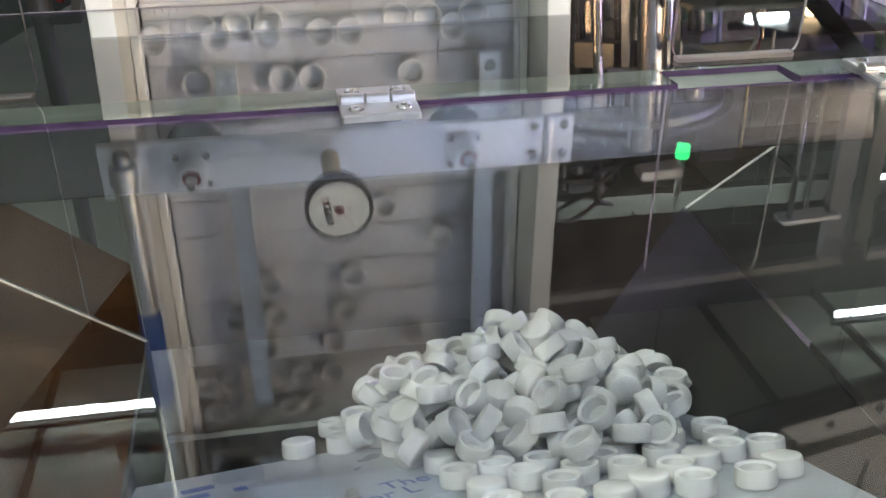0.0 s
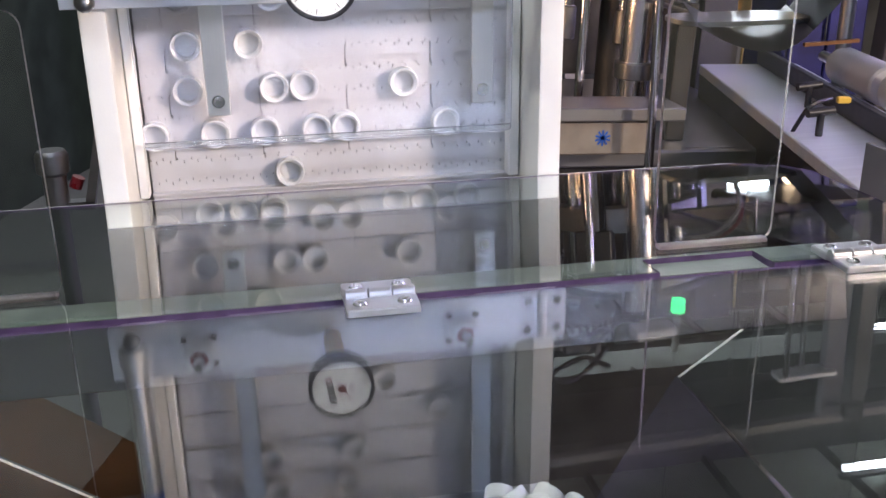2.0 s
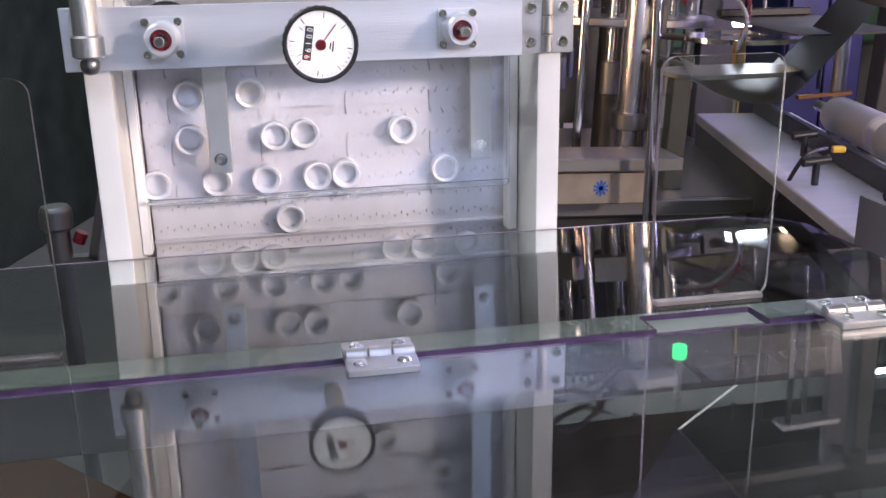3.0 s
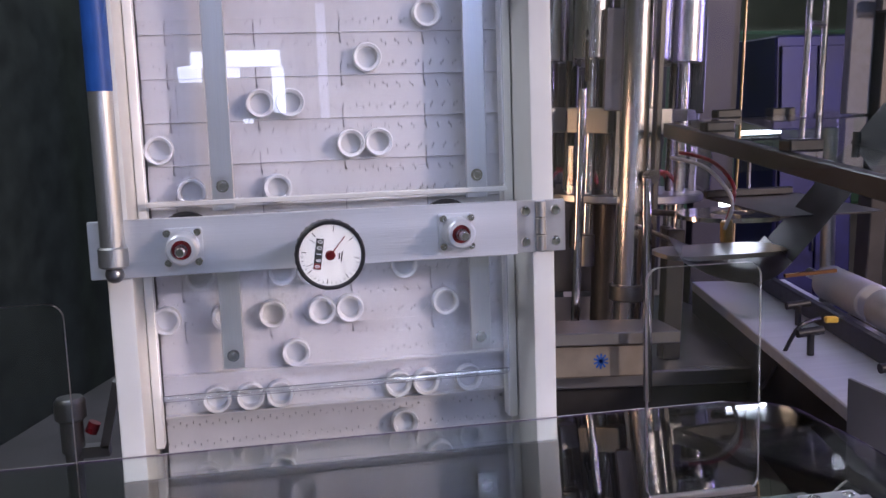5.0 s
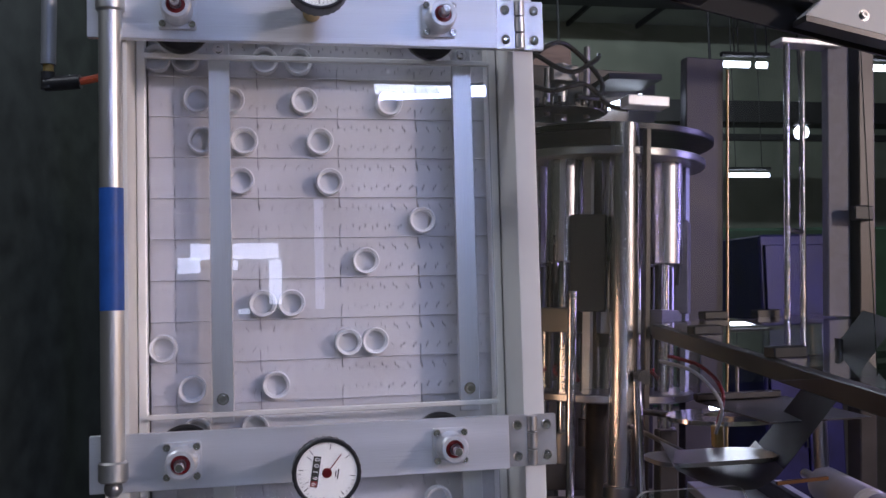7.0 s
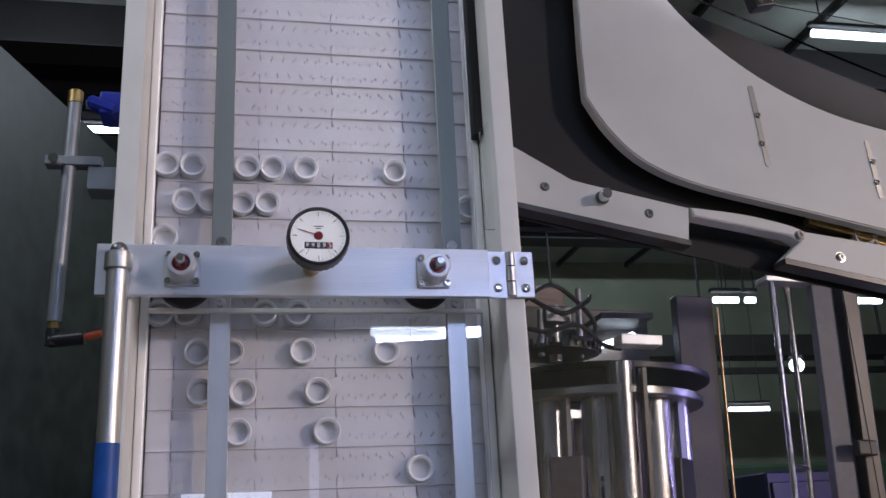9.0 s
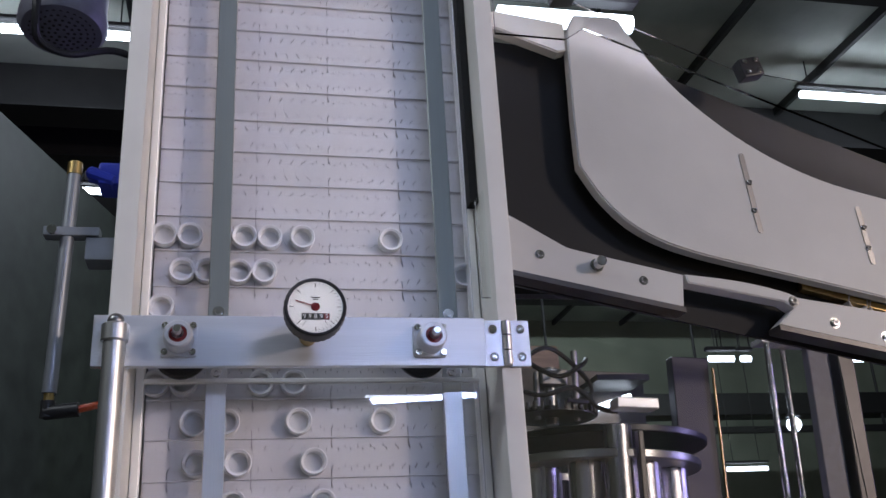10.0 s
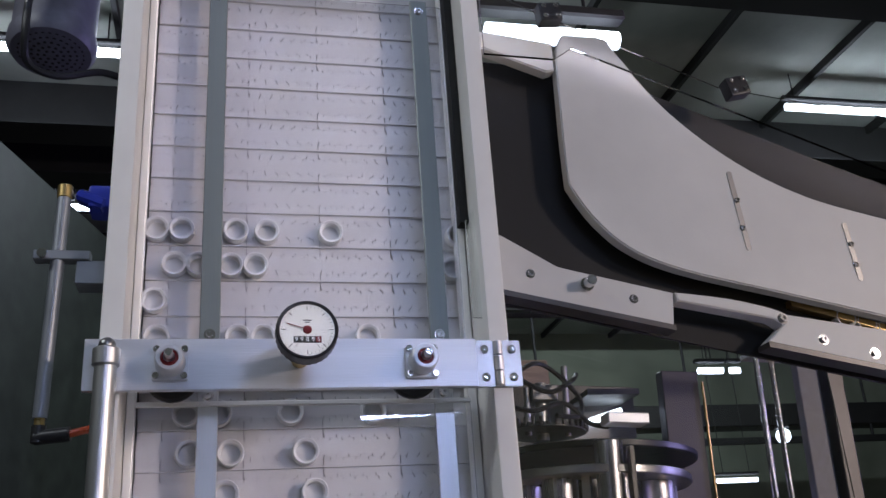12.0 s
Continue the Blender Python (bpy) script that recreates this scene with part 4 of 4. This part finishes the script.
for pts in ([(0.60, 2.5, 2.36), (0.66, 2.45, 2.42), (0.74, 2.5, 2.44), (0.84, 2.52, 2.36), (0.83, 2.5, 2.30), (0.75, 2.46, 2.29)],
            [(0.60, 2.5, 2.33), (0.68, 2.46, 2.30), (0.78, 2.48, 2.33), (0.86, 2.5, 2.28), (0.90, 2.45, 2.26)],
            [(0.62, 2.45, 2.40), (0.72, 2.44, 2.35), (0.80, 2.46, 2.39), (0.83, 2.5, 2.42)]):
    part("cable", tube(pts, 0.007), M_BLACK, frame_m, "black cable")
part("sensor_block", box(0.86, 0.98, 2.36, 2.42, 2.252, 2.282, 0.003), M_ALU, frame_m)

turret = thing("capping_turret", "turning turret of polished capping spindles", "turret")
part("ring", turned(lathe([(0.19, 0), (0.295, 0), (0.30, 0.004), (0.30, 0.022), (0.295, 0.026), (0.19, 0.026), (0.19, 0)], 64), pose(0, 0, 2.13)), M_STEEL, turret, "bright steel ring")
part("lower_plate", turned(lathe([(0, 0), (0.265, 0), (0.27, 0.004), (0.27, 0.02), (0.265, 0.024), (0, 0.024)], 64), pose(0, 0, 1.45)), M_STEEL, turret, "round spindle plate")
pane(part("splash_ring", turned(lathe([(0.286, 0), (0.290, 0), (0.290, 0.13), (0.286, 0.13), (0.286, 0)], 48), pose(0, 0, 1.475)), M_CLEAR, turret, "clear plastic splash ring"))
part("core", rod((0, 0, 1.06), (0, 0, 2.2), 0.045, 32), M_GUN, turret)
for i in range(8):
    a = 2 * math.pi * i / 8
    px, py = 0.205 * math.cos(a), 0.205 * math.sin(a)
    sp = part("spindle", rod((px, py, 1.84), (px, py, 2.13), 0.052, 28, chamfer=0.003), M_SATIN, turret, "polished spindle")
    part("shaft", rod((px, py, 1.30), (px, py, 1.84), 0.016, 16), M_CHROME, sp)
    part("clamp_block", turned(box(-0.06, 0.06, -0.028, 0.028, 1.64, 1.71, 0.006, 2), Matrix.Translation((px, py, 0)) @ pose(0, 0, 0, 0, 0, math.degrees(a) + 90)), M_STEELD, sp, "worn steel clamp block")
    part("guide_rod", rod((px * 0.8 - py * 0.2, py * 0.8 + px * 0.2, 1.47), (px * 0.8 - py * 0.2, py * 0.8 + px * 0.2, 1.84), 0.009, 12), M_GUN, sp, "dark guide rod")
    part("chuck", rod((px, py, 1.27), (px, py, 1.36), 0.024, 20, chamfer=0.004), M_STEELD, sp)
    if i % 2:
        qx, qy = 0.235 * math.cos(a + 0.39), 0.235 * math.sin(a + 0.39)
        part("motor_box", turned(box(-0.05, 0.05, -0.02, 0.02, 0, 0.27, 0.003), pose(qx, qy, 1.70, 0, 0, math.degrees(a + 0.39) + 90)), M_MOTOR if i % 4 == 1 else M_BLACK, turret)
        part("stay", turned(box(-0.012, 0.012, -0.008, 0.008, 0, 0.68), pose(qx * 1.03, qy * 1.03, 1.46, 0, 0, math.degrees(a) + 90)), M_ANOD, turret)
    part("hose", tube([(px * 1.1, py * 1.1, 1.97), (px * 1.24, py * 1.24, 1.9), (px * 1.2, py * 1.2, 1.78)], 0.006, 6), M_BLACK, turret, "black hose")
    part("air_hose", tube([(px, py, 1.49), (px * 0.8, py * 0.8, 1.53), (px * 0.6, py * 0.6, 1.5)], 0.006, 6), M_RED, turret, "red air hose")

# starwheel area
star = thing("star_wheel", "polished steel star wheel plates with air hoses", "star wheel")
part("plate", turned(prism(rounded(-0.10, 0.14, -0.07, 0.07, 0.05), 0, 0.008), pose(0.70, 1.665, 1.442, 90, 0, 0)), M_STEEL, star)
part("disc", turned(lathe([(0.05, 0), (0.13, 0), (0.13, 0.01), (0.05, 0.01), (0.05, 0)], 40), pose(0.95, 2.05, 1.46)), M_CHROME, star)
part("support", rod((0.95, 2.05, 1.455), (0.895, 2.43, 1.44), 0.008), M_GUN, star)
part("support", rod((0.76, 1.76, 1.415), (0.88, 2.43, 1.40), 0.006), M_GUN, star)
part("pillar", rod((0.72, 2.0, 1.06), (0.72, 2.0, 1.56), 0.010, 14), M_CHROME, star)
part("valve", box(0.792, 0.812, 1.785, 1.805, 1.44, 1.485, 0.003), M_BRASS, star, "brass valve")
part("hose", tube([(0.80, 1.79, 1.485), (0.815, 1.79, 1.55), (0.79, 1.83, 1.60), (0.75, 1.9, 1.62)], 0.004), M_RED, star, "red air hose")
part("hose", tube([(0.79, 1.78, 1.47), (0.80, 1.77, 1.53), (0.77, 1.82, 1.59), (0.73, 1.9, 1.61)], 0.004), M_PVC, star, "clear air hose")

# guard shelf of clear plastic in an aluminium frame
shelf = thing("guard_shelf", "clear plastic guard shelf in a grey metal frame", "guard")
A, B = Vector((0.93, 2.36, 1.655)), Vector((0.80, 1.22, 1.575))
for p, q in ((A, B), (A, Vector((1.50, 2.50, 1.665))), (B, Vector((1.45, 1.22, 1.575)))):
    d = (q - p)
    bm = box(-0.012, 0.012, 0, d.length, -0.018, 0.018, 0.002)
    part("frame_bar", turned(bm, Matrix.Translation(p) @ d.to_track_quat("Y", "Z").to_matrix().to_4x4()), M_GUN, shelf)
sh = bmesh.new()
vs = [sh.verts.new(v) for v in (A + Vector((0, 0, 0.022)), B + Vector((0, 0, 0.022)), Vector((1.45, 1.22, 1.597)), Vector((1.50, 2.50, 1.687)))]
sh.faces.new(vs)
bmesh.ops.solidify(sh, geom=sh.faces[:], thickness=0.006)
pane(part("pane", sh, M_CLEAR, shelf, "clear shelf pane"))
for f in (0.25, 0.62):
    p = A.lerp(B, f) + Vector((0.02, 0, 0.03))
    part("clip", box(p.x - 0.03, p.x + 0.04, p.y - 0.02, p.y + 0.02, p.z - 0.01, p.z + 0.012, 0.003), M_BLACK, shelf, "black panel clip")
for p in (Vector((1.12, 2.42, 1.69)), Vector((1.30, 2.46, 1.69))):
    part("clip", box(p.x - 0.03, p.x + 0.04, p.y - 0.02, p.y + 0.02, p.z - 0.01, p.z + 0.012, 0.003), M_BLACK, shelf, "black panel clip")
part("post", rod((1.46, 2.46, 0.0), (1.46, 2.46, 1.67), 0.02), M_STEEL, shelf)

# dark discharge chute
M_ARM = mat("blackened_steel", (0.020, 0.016, 0.013), 0.55, 0.0, 0.4, 9, 0.2, 120)
dch = thing("discharge_chute", "dark steel discharge chute leaning under the guard shelf", "chute")
prof = spline([(0.60, 1.447), (0.66, 1.418), (0.72, 1.404), (0.775, 1.412), (0.83, 1.46), (0.94, 1.575), (1.05, 1.69)], 8)
cut = [i for i, q in enumerate(prof) if q[0] > 0.80][0]


def bent_plate(pts, depth, lean, thick):
    b = bmesh.new()
    fr = [b.verts.new((x, 1.56, z)) for x, z in pts]
    bk = [b.verts.new((x + lean, 1.56 + depth, z + lean / 3)) for x, z in pts]
    for i in range(len(pts) - 1):
        b.faces.new((fr[i], fr[i + 1], bk[i + 1], bk[i]))
    bmesh.ops.solidify(b, geom=b.faces[:], thickness=thick)
    return b


part("trough", bent_plate(prof[:cut + 1], 0.20, 0.06, 0.008), M_STEELD, dch, "worn steel trough")
part("arm", bent_plate(prof[cut:], 0.18, 0.055, 0.010), M_ARM, dch, "dark steel arm")
part("flange", turned(box(0, 0.10, 1.555, 1.562, -0.003, 0.003), pose(0.79, 0, 1.412, 0, -2, 0)), M_BROWN, dch, "brown steel flange")
part("hanger", rod((1.02, 1.70, 1.655), (1.02, 1.70, 1.63), 0.008), M_GUN, dch)

# bottle conveyor below
conv = thing("bottle_conveyor", "stainless bottle conveyor with white plastic guide rolls", "conveyor")
d0, d1 = Vector((0.90, 1.42, 1.15)), Vector((1.19, 2.64, 1.15))
ux = (d1 - d0).normalized()
qc = ux.to_track_quat("Y", "Z").to_matrix().to_4x4()
mc = Matrix.Translation(d0) @ qc
part("top", turned(box(0.0, 0.30, -0.5, 1.5, -0.03, 0.0, 0.003), mc), M_ALU, conv)
part("apron", turned(box(0.002, 0.010, -0.5, 1.5, -0.30, -0.03), mc), M_GUN, conv)
part("apron", turned(box(0.29, 0.298, -0.5, 1.5, -0.30, -0.03), mc), M_STEELD, conv)
part("guide_rail", turned(box(0.175, 0.20, -0.5, 1.5, 0.0, 0.05, 0.004), mc), M_BLACK, conv)
for s in (0.08, 0.45, 0.82):
    part("roll", turned(rod((0.31, s, 0.055), (0.31, s + 0.32, 0.055), 0.05, 28, chamfer=0.006), mc), M_PVC, conv, "white plastic roll")
part("roll_axle", turned(rod((0.31, -0.2, 0.055), (0.31, 1.3, 0.055), 0.015), mc), M_STEEL, conv)
for s in (-0.2, 1.3):
    part("leg", turned(box(0.12, 0.16, s, s + 0.04, -1.15, -0.03), mc), M_STEELD, conv)
for s, dx in ((0.25, 0.12), (0.55, 0.06), (0.85, 0.13)):
    part("knob", turned(merge(rod((dx, s, 0), (dx, s, 0.05), 0.008), rod((dx - 0.03, s, 0.05), (dx + 0.03, s + 0.01, 0.055), 0.010)), mc), M_BLACK, conv, "black clamp lever")
part("sensor", turned(box(0.11, 0.14, 0.60, 0.615, 0.06, 0.075, 0.003), mc), mat("yellow_plastic", (0.7, 0.45, 0.05), 0.4), conv, "yellow-tipped sensor")
part("cable", tube([mc @ Vector((0.10, 0.61, 0.07)), mc @ Vector((0.04, 0.57, 0.06)), mc @ Vector((0.01, 0.60, -0.02)), mc @ Vector((-0.03, 0.62, -0.10))], 0.005), M_BLACK, conv, "black cable")

# machine enclosure: thin rods, posts, panes
M_POST = mat("dark_anodised_post", (0.038, 0.036, 0.045), 0.45, 0.5, 0.15, 9, 0.2, 120)
encl = thing("machine_enclosure", "machine enclosure of stainless posts and thin polished rods", "enclosure")
encl.matrix_basis = ASLANT
for x, y in ((1.300, 2.32), (1.372, 2.36)):
    part("rod", rod((x, y, 1.69), (x, y, 2.44), 0.0085, 14), M_CHROME, encl, "thin polished rod")
part("rod_head", box(1.28, 1.46, 2.31, 2.37, 2.44, 2.455, 0.002), M_ALU, encl)
part("rod_link", rod((1.305, 2.32, 1.93), (1.37, 2.36, 1.93), 0.008), M_CHROME, encl)
part("post", box(1.505, 1.555, 2.30, 2.36, 0, 2.62, 0.003), M_GUN, encl)
part("post", box(1.43, 1.498, 2.33, 2.36, 1.70, 2.60, 0.003), M_MOTOR, encl, "dark inner post")
part("edge_rod", rod((1.51, 3.04, 1.06), (1.51, 3.04, 2.56), 0.005), M_BRASS, encl, "thin brassy edge rod")
part("post", box(1.36, 1.50, 3.05, 3.10, 0, 2.60, 0.003), M_POST, encl, "wide grey anodised post")
part("post", box(2.02, 2.08, 2.32, 2.38, 0, 2.62, 0.003), M_STEEL, encl)
part("top_bar", box(0.30, 2.08, 2.33, 2.36, 2.60, 2.63, 0.003), M_STEELD, encl)
for z in (1.98, 2.56):
    part("clamp", box(1.47, 1.53, 2.27, 2.298, z - 0.02, z + 0.02, 0.004), M_BLACK, encl, "black panel clamp")
# added sheet that makes the space behind the turret dark
part("rear_panel", box(0.34, 1.355, 3.30, 3.31, 1.06, 2.60, 0.002), M_GUN, encl, "dark panel added for the shade behind the turret")
clamp(0.52, 2.20, 0, 1.26)
front_pane = thing("front_guard", "large clear machine guard pane below the cap chute", "guard")
pane(part("pane", box(0.26, 0.80, 1.28, 1.285, 1.62, 2.20), M_CLEAR, front_pane))
part("top_edge", box(0.26, 0.80, 1.278, 1.287, 2.20, 2.206), M_STEELD, front_pane)

# things far back in the hall
duct = thing("cable_duct", "dark cable duct running across the far end of the hall", "duct", kind="structure")
part("duct", box(3.0, 12.8, 12.0, 12.4, 4.13, 4.44, 0.01), M_BEAM, duct)
part("rail", box(3.0, 12.8, 12.0, 12.08, 3.88, 3.97, 0.005), M_BEAM, duct, "thin dark rail")
for hx in (4.0, 6.2, 9.0, 11.5):
    part("hanger", rod((hx, 12.04, 3.97), (hx, 12.04, HZ), 0.02, 10), M_BEAM, duct)
cab = thing("green_machine", "green machine housing far back in the hall", "machine")
part("housing", box(1.6, 4.6, 6.0, 7.0, 1.0, 2.2, 0.02), M_GREENSH, cab)
part("stand", box(1.8, 4.4, 6.2, 6.9, 0, 0.999), M_STEELD, cab)
# added cabinet whose blue colour stands for a diffuse purple-blue glow
cab2 = thing("blue_glow_cabinet", "dark blue cabinet added for the purple-blue glow behind the capping machine", "cabinet")
part("body", box(2.30, 2.72, 4.2, 4.6, 0, 2.03, 0.01), mat("glow_blue", (0.012, 0.012, 0.065), 0.45, 0.0, 0.6, 6), cab2)
part("door", box(2.32, 2.505, 4.182, 4.199, 0.1, 1.98, 0.004), bpy.data.materials["glow_blue"], cab2)
part("door", box(2.515, 2.70, 4.182, 4.199, 0.1, 1.98, 0.004), bpy.data.materials["glow_blue"], cab2)
part("handle", box(2.485, 2.497, 4.165, 4.181, 1.0, 1.16, 0.003), M_CHROME, cab2, "chrome handle")
ply = thing("wooden_crate", "plain plywood crate on a rack behind the machine", "crate")
part("body", box(0.75, 1.45, 4.4, 4.9, 2.6, 3.0, 0.01), M_WOOD, ply)
part("rack_post", box(0.8, 0.86, 4.5, 4.56, 0, 2.599), M_STEELD, ply)
part("rack_post", box(1.34, 1.40, 4.5, 4.56, 0, 2.599), M_STEELD, ply)
lampw = thing("work_lamp_head", "bright white globe lamp hanging far back in the hall", "lamp")
part("head", turned(lathe([(0, 0.03), (0.05, 0.03), (0.07, 0.0), (0.066, 0.0), (0, 0.002)], 24), pose(4.79, 7.7, 3.255)), M_BLACK, lampw)
part("bulb", turned(lathe([(0.066 * math.sin(k * math.pi / 12), -0.066 * math.cos(k * math.pi / 12)) for k in range(13)], 24), pose(4.79, 7.7, 3.19)), M_TUBE, lampw, "glowing white globe")
part("stem", rod((4.79, 7.7, 3.28), (4.79, 7.7, HZ), 0.01), M_BEAM, lampw)
ex = Vector((2.94, 6.39, 4.16))
led = thing("signal_lamp", "green lit signal lamp on a slim grey stem", "lamp")
part("stem", rod(ex, ex + Vector((0, 0, 0.35)), 0.03), M_PVC, led)
part("cord", rod(ex + Vector((0, 0, 0.35)), (ex.x, ex.y, HZ), 0.006, 8), M_BEAM, led, "dark cord")
part("lens", rod(ex - Vector((0, 0, 0.1)), ex, 0.055, 20), M_GREEN, led, "glowing green lens")


# lamp heads of the hall and the machine
flood = thing("flood_lamp", "white flood lamp on a stand beside the aisle", "lamp")
part("housing", turned(box(-0.26, 0.26, -0.26, 0.26, 0.01, 0.09, 0.01), look((4.25, -2.85, 3.02), (0.0, 1.2, 1.85))), M_BLACK, flood)
part("mast", rod((4.34, -2.94, 0), (4.34, -2.94, 3.0), 0.02), M_BEAM, flood)
ul = thing("under_shelf_lamp", "small lit tube and warm bulb under the guard shelf", "lamp")
part("holder", box(0.82, 1.02, 1.915, 1.935, 1.52, 1.535, 0.002), M_BLACK, ul)
part("hanger", rod((0.92, 1.925, 1.535), (0.92, 1.925, 1.637), 0.004), M_STEELD, ul)
part("visor", turned(box(0.825, 1.04, -0.30, 0.0, 0, 0.003), pose(0, 1.934, 1.5165, 2.2)), M_GUN, ul, "dark steel visor")
part("tube", rod((0.845, 1.905, 1.508), (0.935, 1.905, 1.508), 0.007, 12), M_TUBE, ul, "glowing white tube")
part("bulb", turned(lathe([(0, -0.018), (0.012, -0.014), (0.018, -0.004), (0.018, 0.004), (0.012, 0.010), (0, 0.012)], 16), pose(0.99, 1.905, 1.502)), M_WARM, ul, "glowing warm bulb")
mt = thing("machine_tube_lamp", "lit slanted tube lamp inside the machine", "lamp")
part("tube", rod((1.14, 3.22, 2.43), (1.29, 3.22, 2.475), 0.012, 12), M_TUBE, mt, "glowing white tube")
part("holder", box(1.105, 1.30, 3.06, 3.25, 2.50, 2.52), M_BEAM, mt)


# ---- what moves ----
def advance(t):
    """How far the belt has gone up."""
    return 0.102 * min(max((t - 2.77) / 2.63, 0), 1) + 0.0405 * max(t - 10.98, 0) / 1.02


def slide(row, x, t):
    """The sideways blow of the air jet on two caps."""
    if row == 5 and abs(x - 0.08) < 0.001:
        return 0.112 * min(max((t - 11.4) / 0.5, 0), 1) ** 1.5
    if row == 5 and abs(x + 0.042) < 0.001:
        return 0.052 * max((t - 11.7) / 0.3, 0) ** 1.3
    if row == 5 and abs(x + 0.086) < 0.001:
        return 0.008 * max((t - 11.8) / 0.2, 0)
    return 0.0


def motions():
    times = (0.0, 2.6, 2.77, 2.95, 4.0, 5.2, 5.4, 5.6, 10.8, 10.98, 11.15, 12.0)
    walk(belt, [(t, pose(0, 0, advance(t))) for t in times])
    late = (11.4, 11.5, 11.6, 11.7, 11.8, 11.9)
    for ob, m, row, x in riding:
        if row == 5:
            ts = sorted(times + late)
        else:
            ts = times
        walk(ob, [(t, Matrix.Translation((slide(row, x, t), 0, advance(t))) @ m @ pose(0, 0, 0, 0, 0, -math.degrees(slide(row, x, t) / CAP_R) * 0.3)) for t in ts])
    walk(turret, [(t * 0.5, ASLANT @ Matrix.Translation((TX, TY, 0)) @ pose(0, 0, 0, 0, 0, 18.75 * t)) for t in range(25)])


motions()
